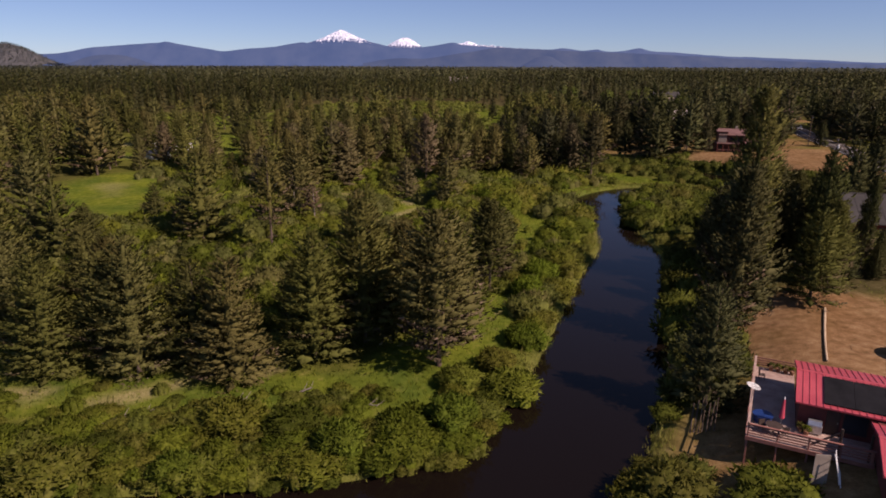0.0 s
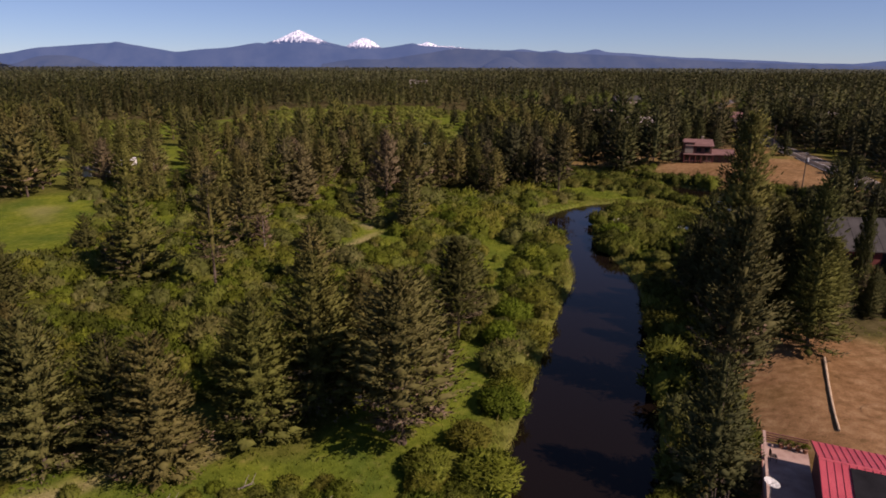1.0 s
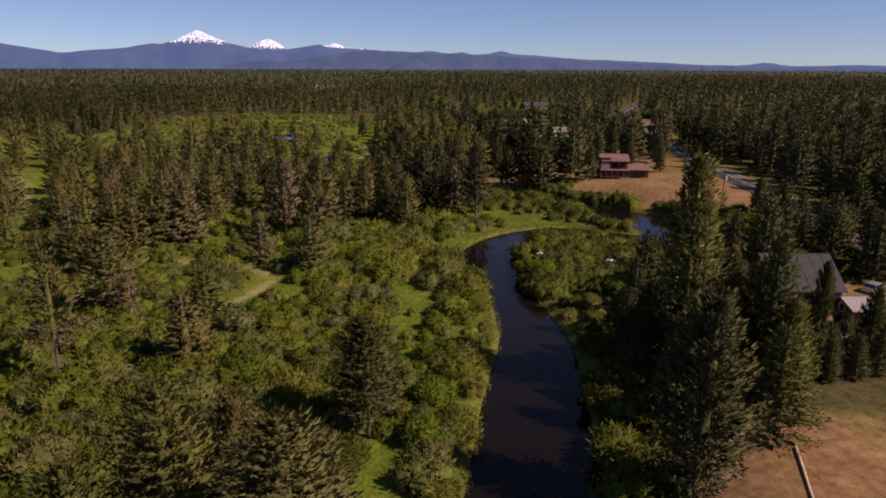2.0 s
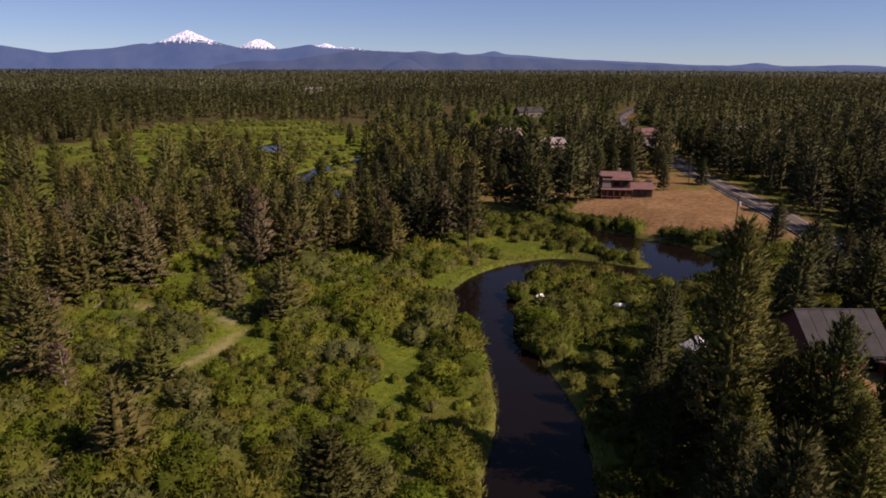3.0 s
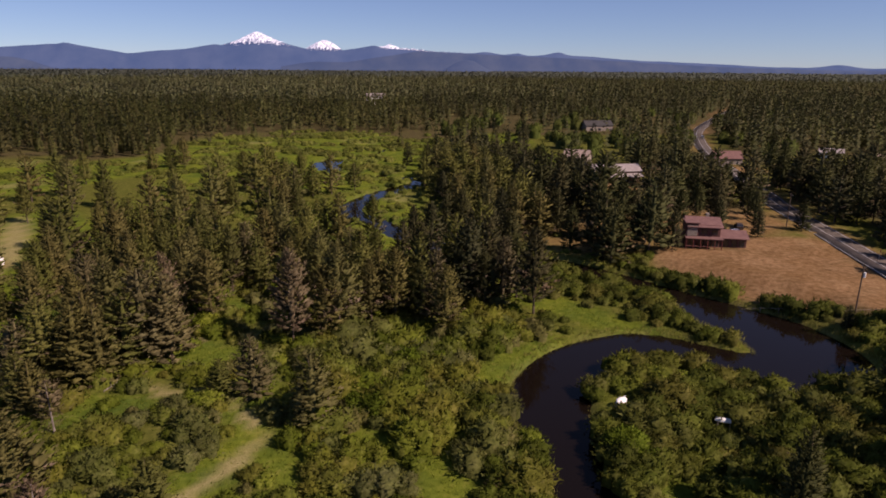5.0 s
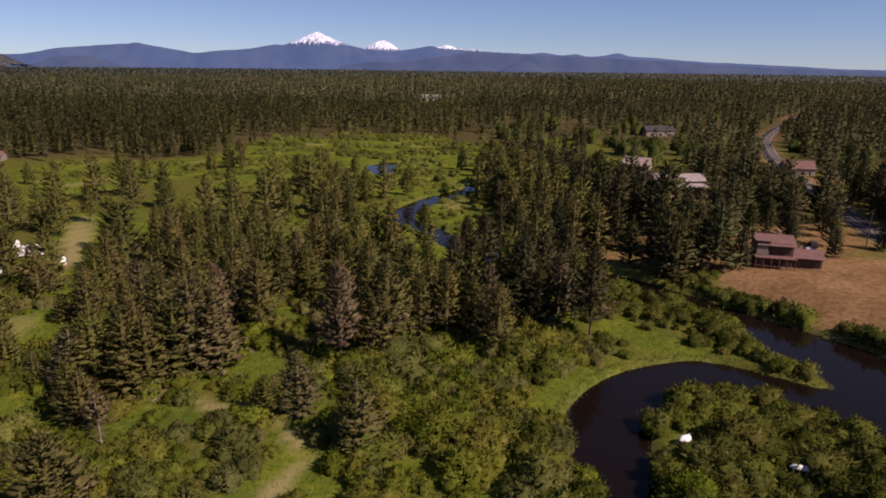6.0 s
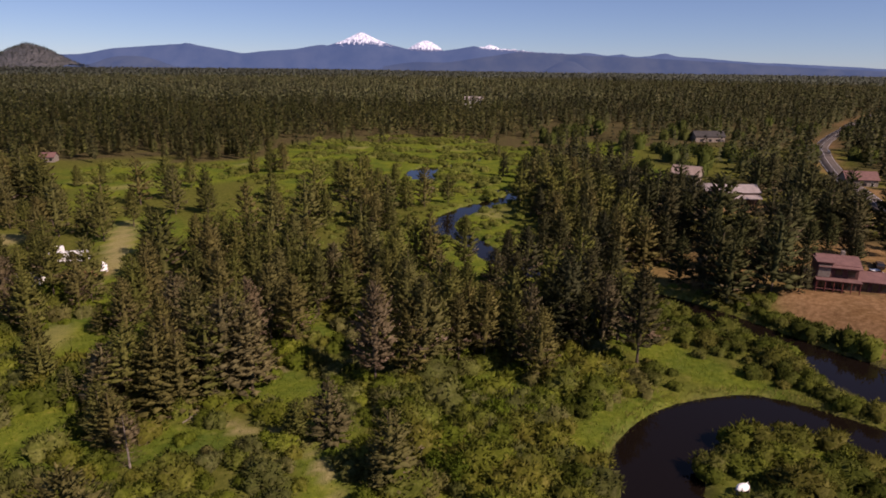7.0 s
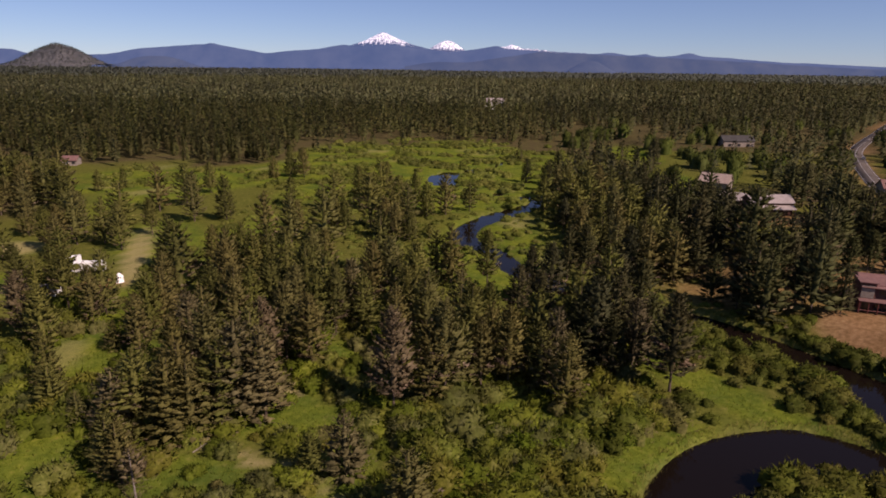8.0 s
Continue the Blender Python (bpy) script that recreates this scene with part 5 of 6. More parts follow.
def tufts(name, places, seed, size, per, m, label, lean=0.5, slim=0.22):
    r = np.random.default_rng(seed)
    z = height(places[:, 0], places[:, 1])
    at = np.repeat(np.column_stack((places, z)), per, 0) + r.normal(0, 1, (len(places) * per, 3)) * np.array((0.22, 0.22, 0))
    way = np.array((0, 0, 1.0)) + rand_unit(r, len(at)) * lean
    v, q = blades(r, at + np.array((0, 0, size * 0.2)), way, size, size * slim, np.array((0, 0, 1.0)) + rand_unit(r, len(at)) * 0.3)
    return tagged(new(name, tri_mesh(name, v, np.arange(len(v)).reshape(-1, 3), [m], normals=q)), label, "grass", kind="stuff")


gr = scatter(60000, -65, 75, 38, 185, 0.80, lambda x, y: np.clip(glade_mask(x, y) + 0.2, 0, 1) * (river_gap(x, y) > 0.5) * (1 - dirt_mask(x, y)) * (line_gap(TRACKS, x, y, 0.8) > 0), 0.55, 18)
tufts("meadow_grass", gr, 61, 0.34, 6, M_grass, "bright green meadow grass with dry straw-coloured blades")
edge = scatter(90000, -45, 100, 34, 215, 0.80, lambda x, y: ((river_gap(x, y) > -0.6) & (river_gap(x, y) < 2.4)) * 0.9, 0.34, 19)
tufts("bank_reeds", edge, 62, 0.66, 9, M_reed, "pale yellow-green reeds along the water's edge", 0.45, 0.10)

# ---- buildings ----
M_redwall = surface("red_stained_boards", (0.0988, 0.0228, 0.01976), (0.152, 0.038, 0.03192), 1.2, 25, 0.8, 0.3)
M_maroon = surface("maroon_boards", (0.0836, 0.0342, 0.02888), (0.1292, 0.057, 0.04712), 0.8, 20, 0.85, 0.3)
M_redroof = surface("red_metal_roof", (0.3192, 0.0456, 0.0608), (0.418, 0.0722, 0.0874), 0.5, 12, 0.42, 0.05, metal=0.0)
M_maroonroof = surface("maroon_shingles", (0.114, 0.057, 0.05168), (0.1672, 0.0874, 0.076), 0.7, 8, 0.9, 0.5)
M_greyroof = surface("grey_metal_roof", (0.040, 0.038, 0.037), (0.060, 0.057, 0.055), 0.5, 10, 0.85, 0.1, spec=0.08)
M_tanroof = surface("tan_shingles", (0.228, 0.1672, 0.1368), (0.3192, 0.2508, 0.2128), 0.6, 6, 0.9, 0.4)
M_paleroof = surface("pale_metal_roof", (0.228, 0.1938, 0.1824), (0.3192, 0.2774, 0.2622), 0.5, 8, 0.5, 0.1)
M_white = surface("white_paint", (0.66, 0.66, 0.64), (0.80, 0.80, 0.78), 1.0, 15, 0.5, 0.1)
M_greywood = surface("weathered_grey_wood", (0.1672, 0.1368, 0.114), (0.2736, 0.2356, 0.1976), 1.5, 22, 0.9, 0.4)
M_deck = surface("pinkish_weathered_deck", (0.2584, 0.1672, 0.1368), (0.38, 0.2736, 0.228), 1.0, 25, 0.85, 0.3)
M_rail = surface("red_stained_rail", (0.1976, 0.076, 0.0608), (0.2888, 0.1292, 0.0988), 1.2, 25, 0.8, 0.2)
M_dark = surface("dark_brown_timber", (0.0266, 0.0152, 0.01216), (0.0532, 0.0342, 0.0266), 1.5, 20, 0.8, 0.3)
M_black = surface("black_solar_sheet", (0.007, 0.007, 0.008), (0.015, 0.015, 0.017), 0.8, 10, 0.7, 0.05, spec=0.08)
M_blue = surface("blue_plastic", (0.00608, 0.0228, 0.1064), (0.01064, 0.038, 0.152), 2, 20, 0.4, 0.05)
M_pink = surface("pink_red_canvas", (0.418, 0.038, 0.0684), (0.5472, 0.076, 0.114), 3, 40, 0.8, 0.2)
M_metal = surface("galvanised_metal", (0.40, 0.41, 0.42), (0.58, 0.59, 0.60), 4, 30, 0.4, 0.05, metal=0.8)
M_clay = surface("clay_pot", (0.1976, 0.0912, 0.0532), (0.2736, 0.1368, 0.0836), 5, 40, 0.9, 0.2)
M_canvas = surface("white_canvas", (0.72, 0.72, 0.72), (0.84, 0.84, 0.83), 2, 60, 0.8, 0.2)
M_pole = surface("creosote_pole", (0.0532, 0.03648, 0.02584), (0.1064, 0.076, 0.057), 2, 20, 0.95, 0.4)
M_log = surface("peeled_log", (0.3192, 0.228, 0.1444), (0.4408, 0.342, 0.228), 1.0, 12, 0.85, 0.4)
M_rubber = surface("black_rubber", (0.0114, 0.0114, 0.0114), (0.0228, 0.0228, 0.0228), 5, 40, 0.7, 0.2)
M_orange = surface("orange_red_plastic", (0.418, 0.076, 0.0228), (0.532, 0.1216, 0.038), 4, 30, 0.5, 0.1)
M_glass, n, l, p = node_mat("window_glass")
p.inputs["Base Color"].default_value = (0.02, 0.022, 0.026, 1)
p.inputs["Roughness"].default_value = 0.06
p.inputs["Specular IOR Level"].default_value = 0.7


def part(name, bm, m, parent, label=""):
    me = bpy.data.meshes.new(name)
    bmesh.ops.recalc_face_normals(bm, faces=bm.faces)
    bm.to_mesh(me)
    bm.free()
    me.materials.append(m)
    ob = new(name, me)
    ob.parent = parent
    return tagged(ob, label) if label else ob


def boxes(*rows):
    """Bevelled boxes: (x0, x1, y0, y1, z0, z1)."""
    bm = bmesh.new()
    for x0, x1, y0, y1, z0, z1 in rows:
        m = Matrix.Translation(((x0 + x1) / 2, (y0 + y1) / 2, (z0 + z1) / 2)) @ Matrix.Diagonal((x1 - x0, y1 - y0, z1 - z0, 1))
        bmesh.ops.create_cube(bm, size=1, matrix=m)
    w = min(min(r[1] - r[0], r[3] - r[2], r[5] - r[4]) for r in rows)
    if len(rows) < 12:
        bmesh.ops.bevel(bm, geom=bm.edges[:], offset=min(0.03, w * 0.15), segments=1, affect="EDGES")
    return bm


def rod(a, b, r0, r1=None, k=8, bm=None):
    """A tapered round bar from a to b."""
    bm = bm or bmesh.new()
    a, b = Vector(a), Vector(b)
    m = Matrix.Translation((a + b) / 2) @ (b - a).to_track_quat("Z", "Y").to_matrix().to_4x4()
    bmesh.ops.create_cone(bm, cap_ends=True, segments=k, radius1=r0, radius2=r0 if r1 is None else r1, depth=(b - a).length, matrix=m)
    return bm


def prism(profile, y0, y1, axis="y"):
    """A solid with that outline (across, up), drawn out along the other way."""
    bm = bmesh.new()
    rows = []
    for q in (y0, y1):
        rows.append([bm.verts.new((u, q, w) if axis == "y" else (q, u, w)) for u, w in profile])
    bm.faces.new(rows[0])
    bm.faces.new(rows[1][::-1])
    for i in range(len(profile)):
        j = (i + 1) % len(profile)
        bm.faces.new((rows[0][i], rows[0][j], rows[1][j], rows[1][i]))
    return bm


def empty(name, x, y, z, turn, label, category, group=""):
    e = new(name)
    e.matrix_world = pose(x, y, z, 0, 0, turn)
    return tagged(e, label, category, group)


def gable_roof(parent, x0, x1, y0, ym, y1, eave0, ridge, eave1, m, seams=0.0, thick=0.14, name="roof"):
    """Two slabs that meet at a ridge along x, with raised seams for sheet metal."""
    for ya, za, yb, zb in ((y0, eave0, ym, ridge), (ym, ridge, y1, eave1)):
        bm = prism([(ya, za), (yb, zb), (yb, zb + thick), (ya, za + thick)], x0, x1, "x")
        if seams:
            slab = part(name, bm, m, parent)
            for x in np.arange(x0 + 0.05, x1, seams):
                part("seam", prism([(ya, za + thick - 0.01), (yb, zb + thick - 0.01), (yb, zb + thick + 0.05), (ya, za + thick + 0.05)], x - 0.02, x + 0.02, "x"), m, slab)
            continue
        part(name, bm, m, parent)
    part("ridge_cap", prism([(ym - 0.16, ridge + thick - 0.02), (ym, ridge + thick + 0.07), (ym + 0.16, ridge + thick - 0.02)], x0, x1, "x"), m, parent)


def window(parent, x, y, z, w, h, face="-y", glow=False):
    """A framed pane set proud of a wall."""
    t = 0.06
    def place(u0, u1, d0, d1, z0, z1):
        if face == "-y":
            return (x + u0, x + u1, y - d1, y - d0, z + z0, z + z1)
        return (x - d1, x - d0, y + u0, y + u1, z + z0, z + z1)
    fr = part("window", boxes(place(-w / 2 - t, w / 2 + t, -0.02, 0.05, -t, 0), place(-w / 2 - t, w / 2 + t, -0.02, 0.05, h, h + t), place(-w / 2 - t, -w / 2, -0.02, 0.05, 0, h), place(w / 2, w / 2 + t, -0.02, 0.05, 0, h)), M_white if w < 1.2 else M_dark, parent)
    part("pane", boxes(place(-w / 2, w / 2, -0.01, 0.02, 0, h)), M_glass, fr)
    return fr


def simple_house(name, x, y, turn, L, W, z0, eave, ridge, wall_m, roof_m, label, openings=(), over=0.5, seams=0.0, chimney=None):
    h = empty(name, x, y, 0, turn, label, "house")
    body = [(-W / 2, z0), (W / 2, z0), (W / 2, eave), (0, ridge - 0.05), (-W / 2, eave)]
    part("wall", prism(body, -L / 2, L / 2, "x"), wall_m, h)
    drop = (ridge - eave) / (W / 2) * over
    gable_roof(h, -L / 2 - over, L / 2 + over, -W / 2 - over, 0, W / 2 + over, eave - drop, ridge, eave - drop, roof_m, seams)
    for u, z, w, hh in openings:
        window(h, u, -W / 2, z, w, hh)
    window(h, -L / 2, 0, z0 + 1.0, 1.1, 1.1, "-x")
    if chimney:
        part("chimney", boxes((chimney - 0.35, chimney + 0.35, -0.35, 0.35, ridge - 0.6, ridge + 0.9)), M_maroon, h)
    return h


# -- the river house: red metal roof, black solar sheet, big weathered deck
TURN_A = math.degrees(math.atan2(-0.46, 0.888))
Z_DECK = 3.9
house = empty("river_house", 28.7, 47.0, 0, TURN_A, "red house with ribbed red metal roof beside the river", "house")
part("wall", prism([(-3.6, 1.0), (3.4, 1.0), (3.4, 6.2), (0, 6.95), (-3.6, 6.2)], 0.35, 15.5, "x"), M_redwall, house)
gable_roof(house, 0.0, 16.0, -4.1, 0.0, 3.9, 6.1, 7.0, 6.1, M_redroof, 0.46, 0.12)
slope = 0.9 / 4.1
for k in range(6):
    x0 = 1.9 + k * 2.02
    part("solar_panel", prism([(-3.75, 7.0 + 0.17 - 3.75 * slope), (-0.45, 7.0 + 0.17 - 0.45 * slope), (-0.45, 7.0 + 0.24 - 0.45 * slope), (-3.75, 7.0 + 0.24 - 3.75 * slope)], x0, x0 + 2.0, "x"), M_black, house, "matt black solar heating sheet")
window(house, 4.1, -3.6, 4.3, 1.5, 1.5)
window(house, 6.6, -3.6, 4.0, 1.9, 2.0)
door = part("door", boxes((2.2, 3.1, -3.66, -3.56, Z_DECK, 5.95)), M_dark, house)
part("handle", boxes((2.95, 3.0, -3.74, -3.66, 4.85, 4.99)), M_metal, door)
part("wing_wall", boxes((5.3, 14.5, -10.7, -3.7, 0.8, 5.9)), M_redwall, house)
gable_roof(house, 4.9, 15.0, -11.3, -7.6, -4.2, 5.7, 6.5, 5.75, M_redroof, 0.46, 0.12, "wing_roof")
part("porch_post", boxes((2.9, 3.06, -6.55, -6.39, 1.0, 6.0)), M_dark, house)
part("porch_post", boxes((4.75, 4.9, -6.55, -6.4, 1.0, 6.0)), M_dark, house)
part("porch_brace", rod((1.2, -6.47, 4.2), (2.95, -6.47, 5.7), 0.08), M_dark, house)

deck = empty("deck", 28.7, 47.0, 0, TURN_A, "raised weathered plank deck with red-stained rails", "deck")
bm = bmesh.new()
for k in range(94):
    y0 = -6.75 + k * 0.14
    x1 = 0.32 if y0 > -3.75 else 5.2
    bmesh.ops.create_cube(bm, size=1, matrix=Matrix.Translation(((x1 - 3.0) / 2, y0 + 0.064, Z_DECK - 0.03)) @ Matrix.Diagonal((x1 + 3.0, 0.13, 0.05, 1)))
part("deck_floor", bm, M_deck, deck, "pinkish grey weathered planks")
part("rim_joist", boxes((-3.05, 5.2, -6.82, -6.76, Z_DECK - 0.32, Z_DECK)), M_rail, deck)
part("rim_joist", boxes((-3.06, -3.0, -6.8, 6.4, Z_DECK - 0.32, Z_DECK)), M_rail, deck)
part("beam", boxes((-2.9, 5.0, -5.2, -5.0, Z_DECK - 0.4, Z_DECK - 0.07)), M_dark, deck)
for x in (-2.9, -0.9, 1.1, 3.1, 5.0):
    part("post", boxes((x - 0.06, x + 0.06, -6.74, -6.62, 0.2, Z_DECK + 1.0)), M_rail, deck)
for y in (-4.2, -1.6, 1.0, 3.6, 6.3):
    part("post", boxes((-2.98, -2.86, y - 0.06, y + 0.06, 1.5, Z_DECK + 1.0)), M_rail, deck)
for z in (0.2, 0.42, 0.64, 0.86):
    part("rail", boxes((-2.95, 5.1, -6.72, -6.67, Z_DECK + z, Z_DECK + z + 0.10)), M_rail, deck)
    part("rail", boxes((-2.97, 0.3, 6.33, 6.38, Z_DECK + z, Z_DECK + z + 0.10)), M_rail, deck)
part("rail", boxes((-3.02, 5.2, -6.78, -6.60, Z_DECK + 1.0, Z_DECK + 1.04)), M_rail, deck)
part("rail", boxes((-3.04, -2.84, -6.78, 6.4, Z_DECK + 1.0, Z_DECK + 1.04)), M_deck, deck)
part("rail", boxes((-2.95, -2.90, -6.7, 6.3, Z_DECK + 0.45, Z_DECK + 0.55)), M_rail, deck)

HA = pose(28.7, 47.0, 0, 0, 0, TURN_A)


def at_house(x, y, z=Z_DECK):
    return HA @ Vector((x, y, z))


umb = empty("patio_umbrella", *at_house(-0.75, -4.6), 0, "folded pink-red patio umbrella on a pole", "umbrella")
part("pole", rod((0, 0, 0), (0, 0, 2.75), 0.025), M_metal, umb)
part("base", rod((0, 0, 0), (0, 0, 0.09), 0.26, 0.22, 14), M_greywood, umb)
bm = rod((0, 0, 1.0), (0, 0, 2.55), 0.21, 0.07, 9)
part("canopy", bm, M_pink, umb, "gathered pink-red cloth")
part("finial", rod((0, 0, 2.55), (0, 0, 2.8), 0.06, 0.02), M_white, umb)
dish = empty("satellite_dish", *at_house(-2.95, -3.2), 0, "white satellite dish on the deck rail", "satellite dish")
part("mast", rod((0, 0, 0), (0, 0, 2.3), 0.03), M_metal, dish)
bm = bmesh.new()
for i in range(5):
    q = i / 4
    bmesh.ops.create_circle(bm, segments=20, radius=0.04 + 0.5 * q, matrix=Matrix.Translation((0, 0, 0.13 * q * q)))
vv = list(bm.verts)
for i in range(4):
    for j in range(20):
        bm.faces.new((vv[i * 20 + j], vv[i * 20 + (j + 1) % 20], vv[(i + 1) * 20 + (j + 1) % 20], vv[(i + 1) * 20 + j]))
bmesh.ops.solidify(bm, geom=bm.faces[:], thickness=0.03)
bmesh.ops.rotate(bm, verts=bm.verts, cent=(0, 0, 0), matrix=Euler((radians(8), radians(14), 0)).to_matrix())
bmesh.ops.translate(bm, verts=bm.verts, vec=(0, 0, 2.35))
part("reflector", bm, M_white, dish)
part("feed_arm", rod((0.0, 0, 2.35), (0.1, -0.35, 2.72), 0.02), M_metal, dish)


def patio_chair(x, y, turn, m, label):
    c = empty("patio_chair", *at_house(x, y), TURN_A + turn, label, "chair", "patio chairs")
    part("seat", boxes((-0.25, 0.25, -0.25, 0.25, 0.40, 0.45)), m, c)
    part("backrest", boxes((-0.25, 0.25, 0.22, 0.27, 0.45, 0.95)), m, c)
    for sx in (-0.22, 0.22):
        for sy in (-0.22, 0.22):
            part("leg", rod((sx, sy, 0), (sx, sy, 0.42), 0.02), m, c)
    return c


patio_chair(-1.9, -5.6, 40, M_dark, "dark wooden patio chair on the deck")
patio_chair(-0.5, -5.7, 200, M_dark, "dark wooden patio chair on the deck")
patio_chair(-2.3, 3.8, 100, M_dark, "dark chair by the deck rail")
tab = empty("patio_table", *at_house(-1.2, -5.5), TURN_A, "dark round patio table on the deck", "table")
part("tabletop", rod((0, 0, 0.70), (0, 0, 0.74), 0.6, 0.6, 20), M_dark, tab)
part("pedestal", rod((0, 0, 0), (0, 0, 0.70), 0.05), M_dark, tab)
part("foot", rod((0, 0, 0), (0, 0, 0.06), 0.28, 0.2, 12), M_dark, tab)
tub = empty("blue_tub", *at_house(-2.0, -3.9), TURN_A, "blue plastic tub in the shade of the deck", "tub")
part("shell", rod((0, 0, 0), (0, 0, 0.55), 0.62, 0.72, 16), M_blue, tub)
part("rim", rod((0, 0, 0.55), (0, 0, 0.6), 0.76, 0.76, 16), M_blue, tub)
grill = empty("grill", *at_house(1.5, -4.1), TURN_A, "grey covered grill against the house wall", "grill")
part("cabinet", boxes((-0.5, 0.5, -0.28, 0.28, 0.1, 0.8)), M_metal, grill)
part("lid", prism([(-0.28, 0.8), (0.28, 0.8), (0.2, 1.1), (-0.15, 1.12)], -0.45, 0.45, "x"), M_metal, grill)
for k, (x, y) in enumerate(((-1.6, 6.0), (-1.0, 6.05), (-0.4, 6.0), (0.1, 5.9), (0.6, -4.2), (1.0, -4.6))):
    pot = empty("potted_plant", *at_house(x, y), 30 * k, "dark leafy plant in a clay pot on the deck", "plant", "potted plants")
    part("pot", rod((0, 0, 0), (0, 0, 0.34), 0.15, 0.21, 12), M_clay, pot)
    r = np.random.default_rng(700 + k)
    d = rand_unit(r, 90)
    d[:, 2] = np.abs(d[:, 2])
    v, q = blades(r, d * 0.28 + np.array((0, 0, 0.42)), d + rand_unit(r, 90) * 0.5, 0.22, 0.1, d)
    lf = new("leaves", tri_mesh("leaves", v, np.arange(len(v)).reshape(-1, 3), [M_willow if k % 2 else M_needles], normals=q))
    lf.parent = pot
lat = empty("lattice_gate", *at_house(2.2, -8.6, 0), TURN_A + 20, "white lattice frame and grey board leaning by the deck", "gate")
gz0 = ground_at(*at_house(2.2, -8.6)[:2])
part("board", boxes((-1.1, -0.1, -0.5, -0.44, gz0 - 0.1, gz0 + 2.2)), M_greywood, lat)
for k in range(5):
    part("slat", rod((0.0 + 0.16 * k, -0.9 + 0.36 * k, gz0 + 2.2 - 0.12 * k), (0.5 + 0.16 * k, -1.2 + 0.36 * k, gz0 + 0.2), 0.03), M_white, lat)
for z in (0.4, 1.0, 1.6, 2.1):
    part("slat", rod((0.45 - z * 0.2, -1.2 + 0.1 * z, gz0 + z), (1.1 - z * 0.2, 0.35 + 0.1 * z, gz0 + z - 0.1), 0.03), M_white, lat)

# long peeled log lying on the bare lot
lg = along([(44.2, 69.1, 0), (41.6, 64.6, 0), (39.2, 60.3, 0), (36.7, 55.6, 0)], 1.0)
bm = bmesh.new()
zs = height(lg[:, 0], lg[:, 1]) + 0.12
rings = []
for i, (q, z) in enumerate(zip(lg, zs)):
    s = 0.15 - 0.05 * i / len(lg) + 0.015 * math.sin(2.1 * i)
    rings.append([bm.verts.new((q[0] + s * math.cos(a) * 0.87, q[1] - s * math.cos(a) * 0.5, z + s * math.sin(a))) for a in np.linspace(0, 2 * math.pi, 10)[:-1]])
for r0, r1 in zip(rings[:-1], rings[1:]):
    for k in range(9):
        bm.faces.new((r0[k], r0[(k + 1) % 9], r1[(k + 1) % 9], r1[k]))
bm.faces.new(rings[0][::-1])
bm.faces.new(rings[-1])
bmesh.ops.recalc_face_normals(bm, faces=bm.faces)
log = part("log", bm, M_log, None)
tagged(log, "long pale peeled log lying on bare dirt", "log")


def trampoline(x, y):
    z = ground_at(x, y)
    t = empty("trampoline", x, y, z, 0, "round black trampoline with net poles on the dirt", "trampoline")
    bm = bmesh.new()
    for k in range(24):
        a, b = 6.283 * k / 24, 6.283 * (k + 1) / 24
        rod((1.9 * math.cos(a), 1.9 * math.sin(a), 0.8), (1.9 * math.cos(b), 1.9 * math.sin(b), 0.8), 0.07, 0.07, 6, bm)
    part("rim", bm, M_metal, t)
    part("mat", rod((0, 0, 0.76), (0, 0, 0.79), 1.85, 1.85, 24), M_rubber, t)
    for k in range(6):
        a = 6.283 * k / 6
        part("leg", rod((1.9 * math.cos(a), 1.9 * math.sin(a), 0), (1.9 * math.cos(a), 1.9 * math.sin(a), 0.8), 0.03), M_metal, t)
        part("net_pole", rod((1.98 * math.cos(a), 1.98 * math.sin(a), 0.6), (1.98 * math.cos(a), 1.98 * math.sin(a), 2.5), 0.025), M_metal, t)
    bm = bmesh.new()
    for k in range(24):
        a, b = 6.283 * k / 24, 6.283 * (k + 1) / 24
        rod((1.98 * math.cos(a), 1.98 * math.sin(a), 2.5), (1.98 * math.cos(b), 1.98 * math.sin(b), 2.5), 0.02, 0.02, 5, bm)
    part("net_ring", bm, M_rubber, t)


trampoline(45.0, 56.3)

# -- red barn with grey roof, red shed, white tent
simple_house("barn", 72.2, 105.2, -12, 9.6, 10.8, 3.2, 6.4, 10.0, M_redwall, M_greyroof, "red barn with wide grey metal roof among pines", [(-3, 4.4, 1.4, 1.2), (0, 4.4, 1.4, 1.2), (3, 3.7, 2.0, 2.2)], seams=1.8)
simple_house("shed", 77, 96, -10, 6.5, 5, 3.2, 5.3, 6.1, M_redwall, M_paleroof, "red shed with pale metal roof and white trim", [(-1.2, 4.0, 1.0, 1.0), (1.2, 4.0, 1.0, 1.0)], seams=0.5)
simple_house("shed", 66.5, 89.5, 20, 3.2, 2.6, 3.2, 5.0, 5.7, M_redwall, M_paleroof, "small red shed with white roof edge", [(0, 3.9, 0.8, 0.8)])
for k, (x, y) in enumerate(((67.5, 97.5), (69.2, 97.2))):
    kay = empty("kayak", x, y, ground_at(x, y), 80 + 12 * k, "orange-red kayak standing by the barn", "kayak", "kayaks")
    bm = bmesh.new()
    bmesh.ops.create_uvsphere(bm, u_segments=12, v_segments=8, radius=1, matrix=Matrix.Translation((0, 0, 0.3)) @ Matrix.Diagonal((1.7, 0.36, 0.3, 1)))
    hull = part("hull", bm, M_orange, kay)
    part("cockpit", boxes((-0.4, 0.4, -0.2, 0.2, 0.5, 0.62)), M_rubber, kay)
